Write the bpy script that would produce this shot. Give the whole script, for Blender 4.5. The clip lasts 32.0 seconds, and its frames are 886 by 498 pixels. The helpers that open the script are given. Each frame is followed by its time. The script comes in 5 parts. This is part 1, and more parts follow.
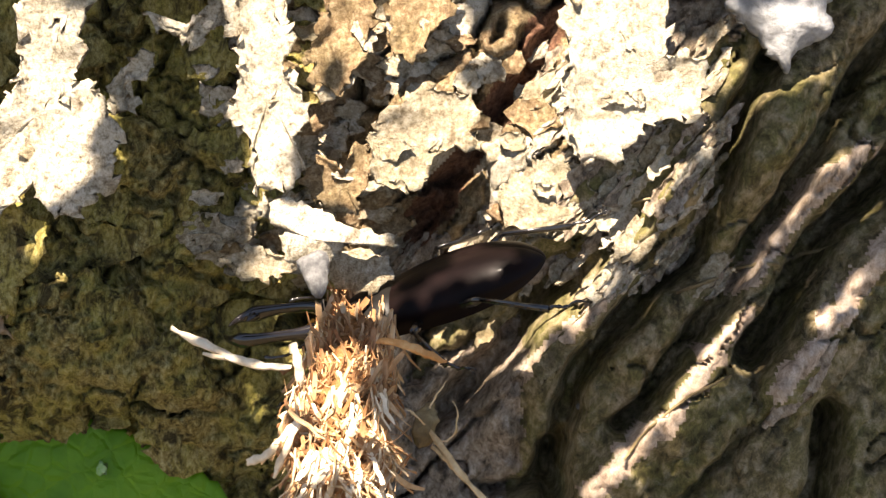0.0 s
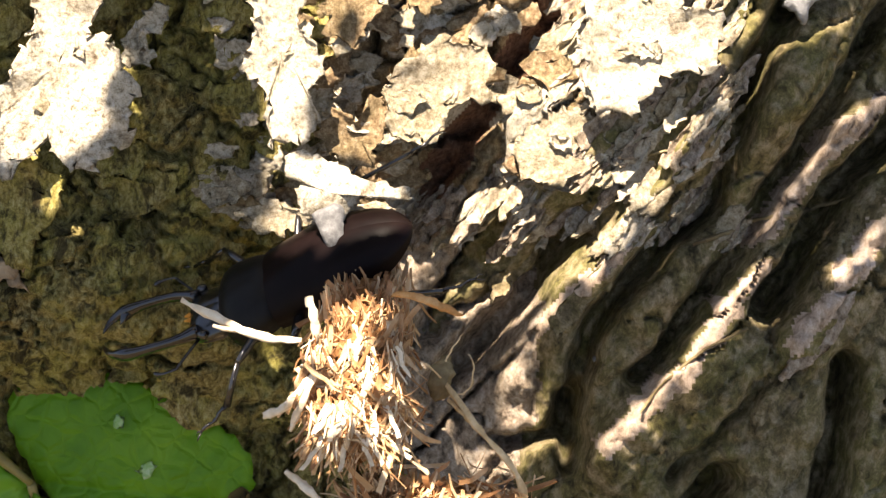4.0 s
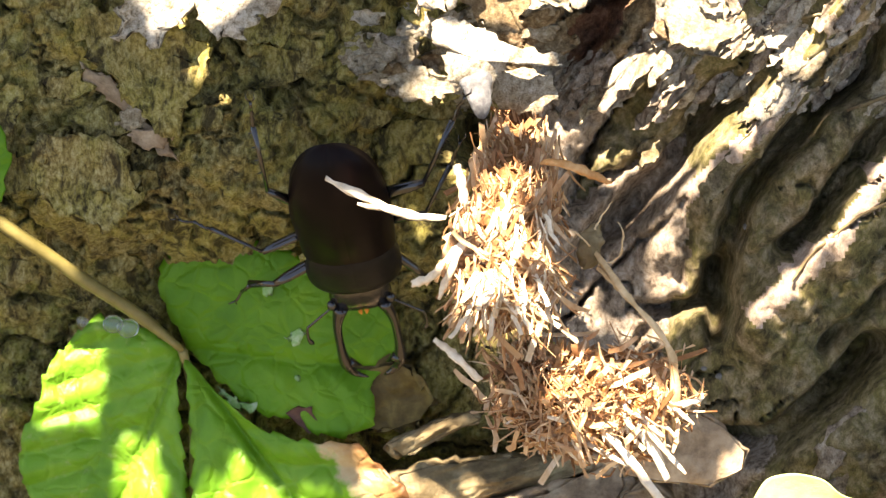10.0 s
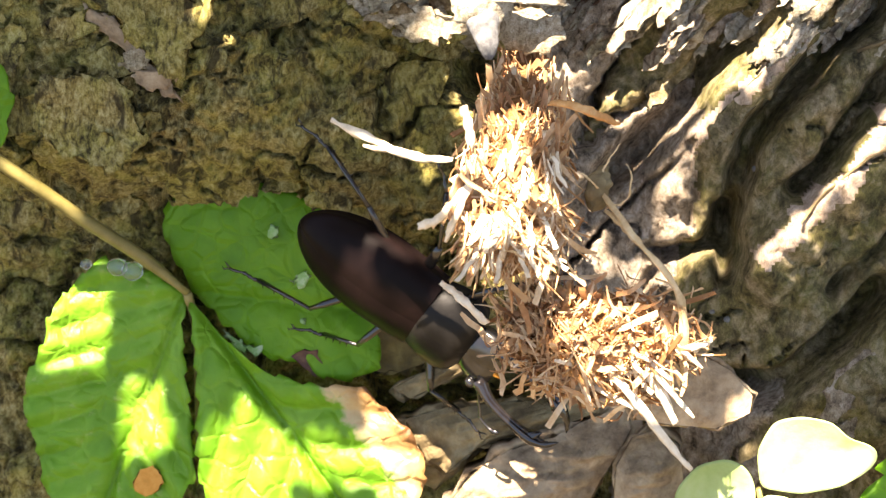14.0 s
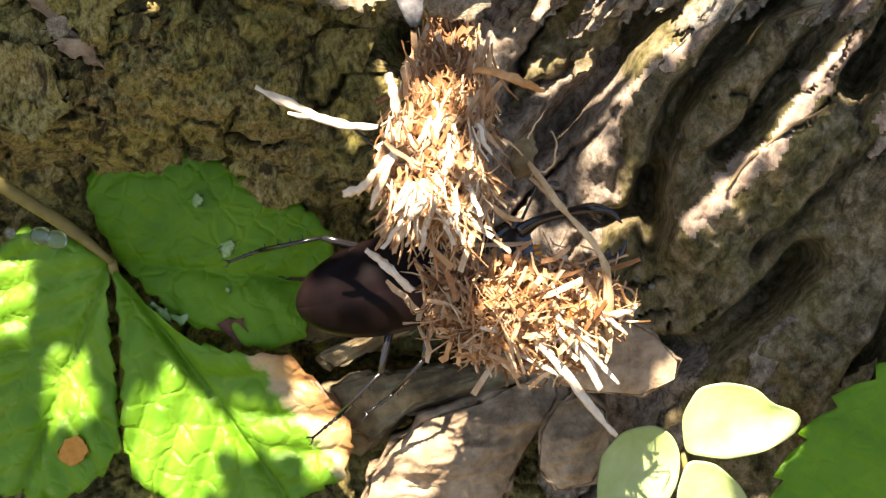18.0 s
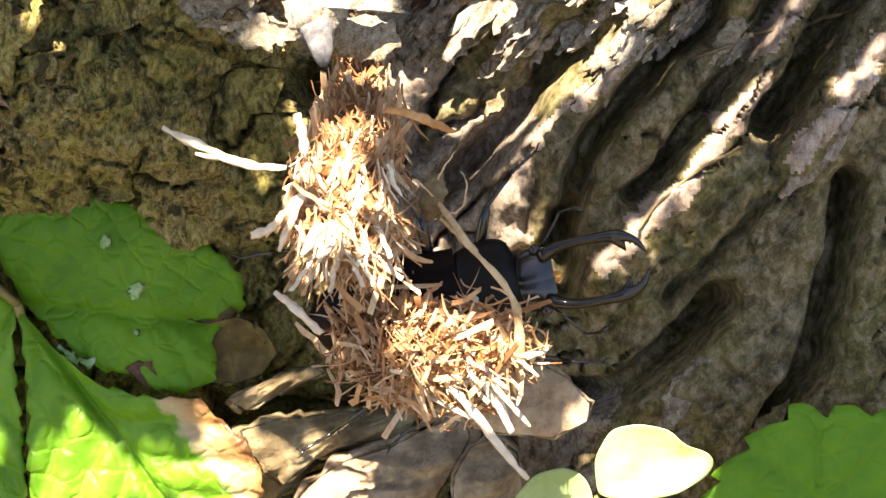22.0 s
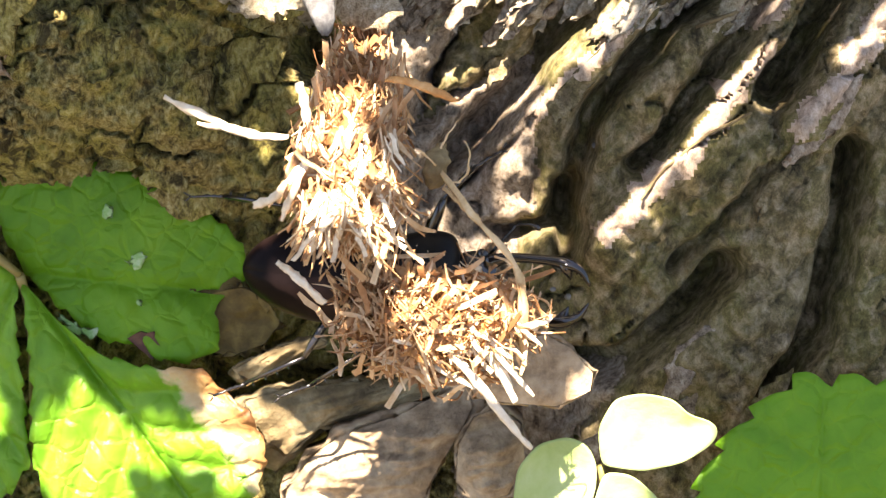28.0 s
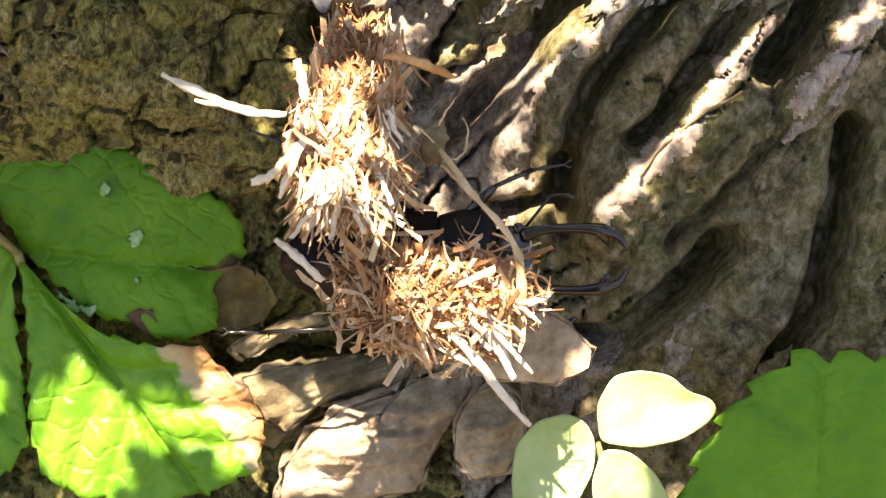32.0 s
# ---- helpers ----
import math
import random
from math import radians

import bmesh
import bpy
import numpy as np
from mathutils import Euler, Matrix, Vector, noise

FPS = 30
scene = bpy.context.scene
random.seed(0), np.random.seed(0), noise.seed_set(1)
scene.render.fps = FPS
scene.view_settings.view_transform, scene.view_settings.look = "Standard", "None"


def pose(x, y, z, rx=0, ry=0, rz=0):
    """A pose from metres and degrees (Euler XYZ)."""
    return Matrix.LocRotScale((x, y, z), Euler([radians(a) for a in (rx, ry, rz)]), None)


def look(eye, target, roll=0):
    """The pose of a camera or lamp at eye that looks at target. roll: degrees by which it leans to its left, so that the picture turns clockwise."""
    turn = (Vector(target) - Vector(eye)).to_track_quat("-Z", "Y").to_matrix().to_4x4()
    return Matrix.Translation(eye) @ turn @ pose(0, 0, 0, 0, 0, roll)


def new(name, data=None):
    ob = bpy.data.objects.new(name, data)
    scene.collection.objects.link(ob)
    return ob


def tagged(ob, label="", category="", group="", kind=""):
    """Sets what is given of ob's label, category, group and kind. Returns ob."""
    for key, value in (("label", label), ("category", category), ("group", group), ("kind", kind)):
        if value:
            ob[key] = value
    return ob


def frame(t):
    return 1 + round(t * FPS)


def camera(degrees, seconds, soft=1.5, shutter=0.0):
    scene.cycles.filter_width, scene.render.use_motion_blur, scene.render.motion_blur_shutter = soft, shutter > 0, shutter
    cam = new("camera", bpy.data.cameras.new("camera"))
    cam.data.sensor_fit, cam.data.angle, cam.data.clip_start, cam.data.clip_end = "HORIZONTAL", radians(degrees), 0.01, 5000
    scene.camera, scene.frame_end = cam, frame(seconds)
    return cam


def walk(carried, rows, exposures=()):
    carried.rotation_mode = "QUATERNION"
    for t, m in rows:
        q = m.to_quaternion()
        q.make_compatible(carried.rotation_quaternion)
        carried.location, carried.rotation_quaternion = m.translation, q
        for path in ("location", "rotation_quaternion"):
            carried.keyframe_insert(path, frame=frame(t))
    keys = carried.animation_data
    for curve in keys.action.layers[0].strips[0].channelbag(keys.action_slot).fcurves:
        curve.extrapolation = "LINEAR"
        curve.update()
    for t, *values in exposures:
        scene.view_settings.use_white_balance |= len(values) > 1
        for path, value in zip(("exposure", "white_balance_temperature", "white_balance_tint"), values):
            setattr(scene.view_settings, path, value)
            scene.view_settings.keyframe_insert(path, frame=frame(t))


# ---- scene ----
# Macro view of a stag beetle on the bark at the foot of a tree. Local plan in millimetres:
# x to the right, y away into the trunk, z up along the leaning face of the root flare.
import itertools

TILT, LIFT = -35.0, 0.085
BASE = pose(0, 0, LIFT, TILT, 0, 0)
MM = 0.001

cam = camera(24.0, 32.0, soft=1.3)
# the near shavings are sharp, the leaf and the root behind them a little soft
cam.data.dof.use_dof, cam.data.dof.focus_distance, cam.data.dof.aperture_fstop = True, 0.270, 64.0
# seconds, x, y, z (mm), yaw, pitch, roll (degrees)
PATH = [
    (0, 0, -291.69, 0, 0, 0, -0),
    (0.5, 0.2, -290.72, 0.2, 0.14, 0.014, -0.007),
    (1, 0.25, -290.79, 0.13, 0.171, -0.008, 0.099),
    (1.5, 0.18, -290.65, 0.14, 0.171, -0.083, 0.109),
    (2, 0.2, -290.82, 0.24, 0.178, -0.202, 0.115),
    (2.5, 0.2, -290.92, 0.06, 0.18, -0.383, 0.121),
    (3, 0.14, -290.95, 0.19, 0.189, -0.81, 0.13),
    (3.5, 0.14, -291.25, 0.06, 0.259, -1.132, 0.14),
    (5.5, 0.18, -290.99, 0.52, 1.574, -1.929, 0.147),
    (6, 0.31, -290.97, 0.56, 1.959, -2.36, 0.192),
    (6.5, 0.21, -291.34, 0.48, 2.296, -2.805, 0.119),
    (7, 0.14, -291.42, 0.59, 2.64, -3.289, 0.227),
    (7.5, -0.02, -291.59, 0.58, 2.968, -3.748, 0.265),
    (8, -0.11, -291.43, 0.47, 3.311, -4.119, 0.325),
    (8.5, -0.27, -291.46, 0.42, 3.639, -4.38, 0.382),
    (9, -0.31, -291.31, 0.48, 3.941, -4.606, 0.42),
    (9.5, -0.48, -290.14, 0.39, 4.202, -4.791, 0.44),
    (10, -0.55, -289.33, 0.33, 4.388, -4.998, 0.479),
    (10.5, -0.63, -288.4, -0.03, 4.477, -5.122, 0.493),
    (11, -0.63, -287.79, -0.03, 4.521, -5.203, 0.458),
    (11.5, -0.75, -287.45, 0.02, 4.517, -5.219, 0.452),
    (12, -0.8, -287.26, -0.01, 4.525, -5.331, 0.449),
    (12.5, -0.69, -287.22, 0.05, 4.55, -5.705, 0.425),
    (13, -0.7, -287.3, -0.11, 4.554, -6.027, 0.492),
    (13.5, -0.82, -287.43, 0, 4.534, -6.329, 0.492),
    (14, -0.89, -287.15, 0.13, 4.532, -6.583, 0.48),
    (14.5, -0.99, -287.44, 0.11, 4.515, -6.765, 0.534),
    (16.5, -0.98, -287.43, 0.07, 3.695, -7.332, 0.526),
    (17, -0.95, -287.34, 0.03, 3.282, -7.465, 0.472),
    (17.5, -0.7, -287.05, -0.06, 2.948, -7.549, 0.461),
    (18, -0.54, -287.01, -0.09, 2.555, -7.448, 0.403),
    (18.5, -0.22, -286.66, -0.12, 2.204, -7.131, 0.391),
    (19, -0.1, -286.6, -0.03, 1.798, -6.774, 0.339),
    (19.5, 0.05, -286.61, -0.09, 1.406, -6.387, 0.302),
    (20, 0.22, -286.58, -0.04, 1.026, -6.047, 0.264),
    (20.5, 0.44, -286.55, -0.01, 0.733, -5.762, 0.277),
    (21, 0.46, -286.56, -0.07, 0.481, -5.701, 0.301),
    (21.5, 0.45, -285.56, -0.12, 0.357, -5.954, 0.249),
    (22, 0.58, -284.62, -0.2, 0.348, -6.359, 0.286),
    (22.5, 0.5, -284.06, -0.27, 0.369, -6.704, 0.317),
    (23, 0.39, -283.12, -0.46, 0.39, -6.673, 0.378),
    (23.5, 0.36, -282.85, -0.35, 0.405, -6.553, 0.387),
    (24, 0.44, -282.94, -0.28, 0.423, -6.63, 0.408),
    (24.5, 0.4, -283.09, -0.32, 0.416, -6.743, 0.429),
    (25, 0.45, -283.21, -0.28, 0.427, -6.869, 0.444),
    (25.5, 0.41, -283.47, -0.41, 0.419, -6.942, 0.464),
    (27.5, 0.48, -283.72, -0.38, 0.415, -7.165, 0.448),
    (28, 0.51, -283.72, -0.33, 0.403, -7.193, 0.414),
    (28.5, 0.49, -283.88, -0.38, 0.393, -7.197, 0.436),
    (29, 0.64, -283.64, -0.38, 0.406, -7.218, 0.431),
    (29.5, 0.64, -283.56, -0.29, 0.396, -7.262, 0.466),
    (30, 0.64, -283.51, -0.29, 0.388, -7.285, 0.482),
    (30.5, 0.48, -283.48, -0.23, 0.347, -7.374, 0.456),
    (31, 0.58, -283.36, -0.3, 0.365, -7.502, 0.469),
    (31.5, 0.53, -283.4, -0.3, 0.353, -7.716, 0.446),
    (32, 0.52, -283.48, -0.29, 0.351, -7.838, 0.47),
]
walk(cam, [(t, BASE @ pose(x * MM, y * MM, z * MM, 90 + pitch, roll, yaw)) for t, x, y, z, yaw, pitch, roll in PATH],
     exposures=[(0.0, 2.1, 7500, 17), (3.5, 2.15, 7500, 17), (6.0, 2.1, 7500, 17), (7.0, 2.35, 7600, 17), (8.0, 2.66, 7700, 17), (9.0, 2.72, 7700, 17), (14.0, 2.9, 7700, 17), (16.5, 2.48, 7450, 18), (18.0, 2.2, 7450, 18), (20.0, 2.15, 7450, 18),
                (22.0, 2.55, 7450, 18), (24.0, 2.95, 7450, 18), (25.5, 2.95, 7450, 18), (28.0, 2.85, 7450, 18), (29.0, 2.58, 7400, 18), (30.0, 2.48, 7400, 18), (31.0, 2.38, 7400, 18), (32.0, 2.58, 7400, 18)])

# ---- light ----
SUN = Vector((-0.12, -0.66, 0.74)).normalized()
SUN_W = (BASE.to_3x3() @ SUN).normalized()
world = bpy.data.worlds.new("sky")
scene.world = world
world.use_nodes = True
wn = world.node_tree.nodes
sky = wn.new("ShaderNodeTexSky")
sky.sky_type = 'NISHITA'
sky.sun_disc = False
sky.sun_elevation = math.asin(SUN_W.z)
sky.sun_rotation = math.atan2(SUN_W.x, SUN_W.y)
world.node_tree.links.new(sky.outputs[0], wn["Background"].inputs[0])
wn["Background"].inputs[1].default_value = 0.050
sun = new("sun", bpy.data.lights.new("sun", 'SUN'))
sun.data.energy, sun.data.angle, sun.data.color = 5.0, radians(0.53), (1.0, 0.94, 0.84)
sun.matrix_world = look(SUN_W * 3, (0, 0, 0))


# ---- materials ----
class Shader:
    """A small builder of node materials."""

    def __init__(self, name, rough=0.6, spec=0.5):
        self.m = bpy.data.materials.new(name)
        self.m.use_nodes = True
        self.nt = self.m.node_tree
        self.bsdf = self.nt.nodes["Principled BSDF"]
        self.bsdf.inputs["Roughness"].default_value = rough
        self.bsdf.inputs["Specular IOR Level"].default_value = spec
        self.tc = self.nt.nodes.new("ShaderNodeTexCoord")

    def link(self, a, b):
        self.nt.links.new(a, b)

    def put(self, socket, value):
        if isinstance(value, (int, float)):
            socket.default_value = value
        elif isinstance(value, tuple):
            socket.default_value = (*value, 1.0) if len(value) == 3 else value
        else:
            self.link(value, socket)

    def coords(self, scale=(1, 1, 1), turn=0.0):
        mp = self.nt.nodes.new("ShaderNodeMapping")
        mp.inputs["Scale"].default_value = scale
        mp.inputs["Rotation"].default_value = (0, turn, 0)
        self.link(self.tc.outputs["Object"], mp.inputs["Vector"])
        return mp.outputs[0]

    def noise(self, per_mm, detail=4.0, rough=0.6, at=None, warp=0.0):
        n = self.nt.nodes.new("ShaderNodeTexNoise")
        n.inputs["Scale"].default_value = per_mm * 1000.0
        n.inputs["Detail"].default_value = detail
        n.inputs["Roughness"].default_value = rough
        n.inputs["Distortion"].default_value = warp
        self.link(at or self.tc.outputs["Object"], n.inputs["Vector"])
        return n.outputs["Fac"]

    def ramp(self, fac, stops):
        r = self.nt.nodes.new("ShaderNodeValToRGB")
        el = r.color_ramp.elements
        while len(el) < len(stops):
            el.new(0.5)
        for e, (p, c) in zip(el, stops):
            e.position, e.color = p, (*c, 1.0)
        self.link(fac, r.inputs[0])
        return r.outputs[0]

    def mix(self, fac, a, b, mode='MIX'):
        n = self.nt.nodes.new("ShaderNodeMix")
        n.data_type, n.blend_type = 'RGBA', mode
        self.put(n.inputs[0], fac)
        self.put(n.inputs[6], a)
        self.put(n.inputs[7], b)
        return n.outputs[2]

    def span(self, value, a, b, c, d):
        n = self.nt.nodes.new("ShaderNodeMapRange")
        self.link(value, n.inputs[0])
        for i, v in enumerate((a, b, c, d)):
            n.inputs[i + 1].default_value = v
        return n.outputs[0]

    def lot(self):
        return self.nt.nodes.new("ShaderNodeObjectInfo").outputs["Random"]

    def island(self):
        return self.nt.nodes.new("ShaderNodeNewGeometry").outputs["Random Per Island"]

    def bump(self, height, mm=0.3, strength=1.0):
        b = self.nt.nodes.new("ShaderNodeBump")
        b.inputs["Strength"].default_value = strength
        b.inputs["Distance"].default_value = mm * MM
        self.link(height, b.inputs["Height"])
        self.link(b.outputs[0], self.bsdf.inputs["Normal"])

    def colour(self, c):
        self.put(self.bsdf.inputs["Base Color"], c)
        return self


def bark_material(name, dark, mid, pale, tint, along=None, per_mm=1.1, relief=0.9, patchy=0.6, stretch=0.30, speck=0.55, warp=0.3, patch_at=0.53, detail=8):
    s = Shader(name, 0.88, 0.25)
    at = s.coords((1, 1, 1)) if along is None else s.coords((1.0, 1.0, stretch), along)
    big = s.noise(0.16, 3, 0.55, at, 0.4)
    fine = s.noise(per_mm, detail, 0.72, at, warp)
    grain = s.noise(4.0, 4, 0.7)
    body = s.ramp(fine, [(0.34, dark), (0.48, mid), (0.66, pale)])
    body = s.mix(s.span(big, 0.42, 0.62, 0.0, 0.75), body, s.ramp(fine, [(0.32, dark), (0.5, tint), (0.72, pale)]))
    body = s.mix(s.span(s.lot(), 0, 1, 0.0, 0.45), body, s.mix(0.5, body, tint), 'MIX')
    body = s.mix(s.span(s.noise(0.33, 5, 0.7, at, 2 * warp), patch_at, patch_at + 0.13, 0.0, patchy), body, dark)
    body = s.mix(s.span(grain, 0.50, 0.70, 0.0, speck), body, dark)
    s.colour(body)
    mixed = s.mix(0.42, fine, grain)
    s.bump(mixed, relief, 0.9)
    return s.m


M_MOSSY = bark_material("mossy_bark", (0.017, 0.012, 0.006), (0.265, 0.20, 0.065), (0.57, 0.50, 0.24), (0.37, 0.33, 0.075), 0.0, per_mm=1.3, patchy=0.85, stretch=0.62, warp=0.35, patch_at=0.49, relief=0.9)
M_GREY = bark_material("grey_bark", (0.03, 0.02, 0.013), (0.35, 0.275, 0.205), (0.66, 0.59, 0.49), (0.33, 0.26, 0.18), radians(48), per_mm=0.8, patchy=0.5, speck=0.5, stretch=0.75, relief=1.1)
M_ROOT = bark_material("root_bark", (0.022, 0.016, 0.009), (0.165, 0.128, 0.066), (0.40, 0.325, 0.215), (0.138, 0.128, 0.038), radians(48), 0.5, 0.35, warp=0.3, detail=8, stretch=0.8)
M_CREST = bark_material("pale_bark_crest", (0.10, 0.07, 0.045), (0.42, 0.325, 0.25), (0.66, 0.56, 0.46), (0.38, 0.29, 0.21), radians(48), 0.6, 0.35, warp=0.3, stretch=0.6, patchy=0.3)
M_INNER = bark_material("inner_bark", (0.065, 0.036, 0.02), (0.25, 0.165, 0.09), (0.54, 0.43, 0.28), (0.26, 0.20, 0.10))
M_RED = bark_material("red_inner_bark", (0.03, 0.013, 0.008), (0.17, 0.080, 0.048), (0.36, 0.21, 0.135), (0.19, 0.10, 0.055))
M_PAPER = bark_material("papery_bark", (0.11, 0.075, 0.042), (0.53, 0.475, 0.37), (0.74, 0.70, 0.61), (0.50, 0.45, 0.33), speck=0.45)
M_CRUST = bark_material("bark_crust", (0.11, 0.075, 0.042), (0.40, 0.335, 0.235), (0.65, 0.595, 0.48), (0.34, 0.295, 0.185), speck=0.7)
M_TRUNK = bark_material("trunk_bark", (0.05, 0.04, 0.025), (0.17, 0.14, 0.09), (0.32, 0.28, 0.2), (0.16, 0.15, 0.06))


def simple_material(name, stops, per_mm, rough=0.7, spec=0.3, bump=0.2, by_lot=0.0, by_island=False, translucent=None, coat=0.0):
    s = Shader(name, rough, spec)
    f = s.noise(per_mm, 6, 0.65, None, 0.2)
    c = s.ramp(f, stops)
    if by_lot:
        lot = s.lot()
        if by_island:
            both = s.nt.nodes.new("ShaderNodeMath")
            both.operation = 'ADD'
            s.link(lot, both.inputs[0])
            s.link(s.island(), both.inputs[1])
            part_of = s.nt.nodes.new("ShaderNodeMath")
            part_of.operation = 'FRACT'
            s.link(both.outputs[0], part_of.inputs[0])
            lot = part_of.outputs[0]
        c = s.mix(s.span(lot, 0, 1, 0, by_lot), c, stops[0][1])
    s.colour(c)
    s.bump(s.noise(per_mm * 5, 5, 0.7), bump, 0.8)
    s.bsdf.inputs["Coat Weight"].default_value = coat
    s.bsdf.inputs["Coat Roughness"].default_value = 0.12
    if translucent:
        tr = s.nt.nodes.new("ShaderNodeBsdfTranslucent")
        s.put(tr.inputs[0], translucent)
        mx = s.nt.nodes.new("ShaderNodeMixShader")
        mx.inputs[0].default_value = 0.32
        s.link(s.bsdf.outputs[0], mx.inputs[1])
        s.link(tr.outputs[0], mx.inputs[2])
        s.link(mx.outputs[0], s.nt.nodes["Material Output"].inputs[0])
    return s.m


M_FIBRE = simple_material("straw_fibre", [(0.3, (0.36, 0.185, 0.065)), (0.45, (0.60, 0.44, 0.26)), (0.62, (0.80, 0.69, 0.50))], 0.25, 0.6, 0.3, 0.1, 0.85)
M_FIBRE_STUFF = simple_material("straw_fibre_mass", [(0.3, (0.32, 0.155, 0.055)), (0.5, (0.54, 0.36, 0.185)), (0.7, (0.78, 0.63, 0.41))], 0.25, 0.6, 0.3, 0.1, 0.8, True)
M_RUST = simple_material("rusty_fibre", [(0.3, (0.19, 0.075, 0.024)), (0.5, (0.42, 0.23, 0.105)), (0.7, (0.66, 0.46, 0.27))], 0.3, 0.65, 0.3, 0.1, 0.8, True)
M_TAN = simple_material("tan_fibre", [(0.3, (0.40, 0.21, 0.085)), (0.5, (0.66, 0.47, 0.27)), (0.7, (0.85, 0.72, 0.51))], 0.3, 0.65, 0.3, 0.1, 0.75, True)
M_SHAVING = simple_material("orange_shaving", [(0.3, (0.38, 0.16, 0.045)), (0.5, (0.58, 0.29, 0.10)), (0.7, (0.72, 0.46, 0.22))], 0.5, 0.6, 0.3, 0.2)
M_CORE = simple_material("packed_frass", [(0.3, (0.11, 0.045, 0.014)), (0.5, (0.30, 0.14, 0.05)), (0.7, (0.50, 0.28, 0.12))], 0.6, 0.9, 0.2, 1.2)
M_WHITEWOOD = simple_material("bleached_wood", [(0.3, (0.58, 0.46, 0.30)), (0.5, (0.75, 0.64, 0.47)), (0.7, (0.84, 0.77, 0.62))], 0.5, 0.6, 0.3, 0.2)
M_COCOON = simple_material("grey_silk", [(0.3, (0.11, 0.11, 0.11)), (0.5, (0.19, 0.19, 0.19)), (0.7, (0.30, 0.30, 0.295))], 1.2, 0.85, 0.2, 0.4)
M_STREAK = simple_material("leaf_streak", [(0.3, (0.13, 0.30, 0.04)), (0.5, (0.22, 0.39, 0.14)), (0.7, (0.44, 0.54, 0.36))], 0.8, 0.4, 0.4, 0.1)
M_STONE = simple_material("pale_lichen", [(0.3, (0.16, 0.165, 0.17)), (0.5, (0.34, 0.35, 0.36)), (0.7, (0.56, 0.57, 0.58))], 0.4, 0.85, 0.2, 0.6)
M_CHIP = simple_material("grey_brown_chip", [(0.3, (0.13, 0.088, 0.052)), (0.5, (0.34, 0.25, 0.155)), (0.7, (0.53, 0.42, 0.28))], 0.25, 0.8, 0.3, 0.4)
M_LITTER = simple_material("dead_wood", [(0.3, (0.065, 0.046, 0.024)), (0.5, (0.20, 0.15, 0.075)), (0.7, (0.37, 0.31, 0.18))], 0.18, 0.85, 0.3, 0.7)
M_STRAW = simple_material("dry_stem", [(0.3, (0.36, 0.23, 0.10)), (0.5, (0.60, 0.44, 0.24)), (0.7, (0.76, 0.62, 0.40))], 0.3, 0.7, 0.3, 0.2)
def leaf_material(name, stops, glow, quilt=0.3, spec=0.3, rough=0.42, withered=None, sun_dapple=0.0):
    """A leaf: quilted between its fine veins, and dry brown beyond a line (x, z, nx, nz) of the blade where it has one."""
    s = Shader(name, rough, spec)
    net = s.nt.nodes.new("ShaderNodeTexVoronoi")
    net.feature = 'DISTANCE_TO_EDGE'
    net.inputs["Scale"].default_value = quilt * 1000
    warped = s.nt.nodes.new("ShaderNodeVectorMath")
    bent = s.nt.nodes.new("ShaderNodeTexNoise")
    bent.inputs["Scale"].default_value = 350.0
    s.link(s.tc.outputs["Object"], bent.inputs["Vector"])
    warped.operation = 'MULTIPLY_ADD'
    s.link(bent.outputs["Color"], warped.inputs[0])
    warped.inputs[1].default_value = (0.0018, 0.0018, 0.0018)
    s.link(s.tc.outputs["Object"], warped.inputs[2])
    s.link(warped.outputs[0], net.inputs["Vector"])
    field = s.span(net.outputs["Distance"], 0.0, 0.16, 0.0, 1.0)
    big = s.noise(0.10, 6, 0.65, None, 0.2)
    c = s.ramp(big, stops)
    c = s.mix(s.span(field, 0.0, 1.0, 0.13, 0.0), c, glow)
    through_light = s.mix(0.0, glow, glow)
    # pale spots that paint dappled sunlight into the leaf colour
    if sun_dapple:
        spots = s.span(s.noise(0.45, 4, 0.7), 0.60, 0.70, 0.0, sun_dapple)
        c = s.mix(spots, c, (0.42, 0.50, 0.16))
    if withered:
        px, pz, nx, nz = withered
        sep = s.nt.nodes.new("ShaderNodeSeparateXYZ")
        s.link(s.tc.outputs["Object"], sep.inputs[0])
        dx = s.nt.nodes.new("ShaderNodeMath")
        dx.operation = 'MULTIPLY_ADD'
        s.link(sep.outputs[0], dx.inputs[0])
        dx.inputs[1].default_value, dx.inputs[2].default_value = 1000 * nx, -px * nx - pz * nz
        dz = s.nt.nodes.new("ShaderNodeMath")
        dz.operation = 'MULTIPLY_ADD'
        s.link(sep.outputs[2], dz.inputs[0])
        dz.inputs[1].default_value = 1000 * nz
        s.link(dx.outputs[0], dz.inputs[2])
        rag = s.nt.nodes.new("ShaderNodeMath")
        rag.operation = 'MULTIPLY_ADD'
        s.link(s.noise(0.35, 5, 0.65), rag.inputs[0])
        rag.inputs[1].default_value = 6.0
        s.link(dz.outputs[0], rag.inputs[2])
        dry = s.ramp(s.span(rag.outputs[0], 2.0, 7.0, 0.0, 1.0), [(0.0, (0.72, 0.60, 0.34)), (0.4, (0.62, 0.40, 0.17)), (0.8, (0.46, 0.25, 0.09)), (1.0, (0.17, 0.08, 0.03))])
        amount = s.span(rag.outputs[0], 1.0, 2.4, 0.0, 1.0)
        c = s.mix(amount, c, dry)
        through_light = s.mix(amount, glow, (0.36, 0.20, 0.07))
    s.colour(c)
    s.bump(s.mix(0.35, field, s.noise(0.9, 5, 0.7)), 0.35, 0.8)
    tr = s.nt.nodes.new("ShaderNodeBsdfTranslucent")
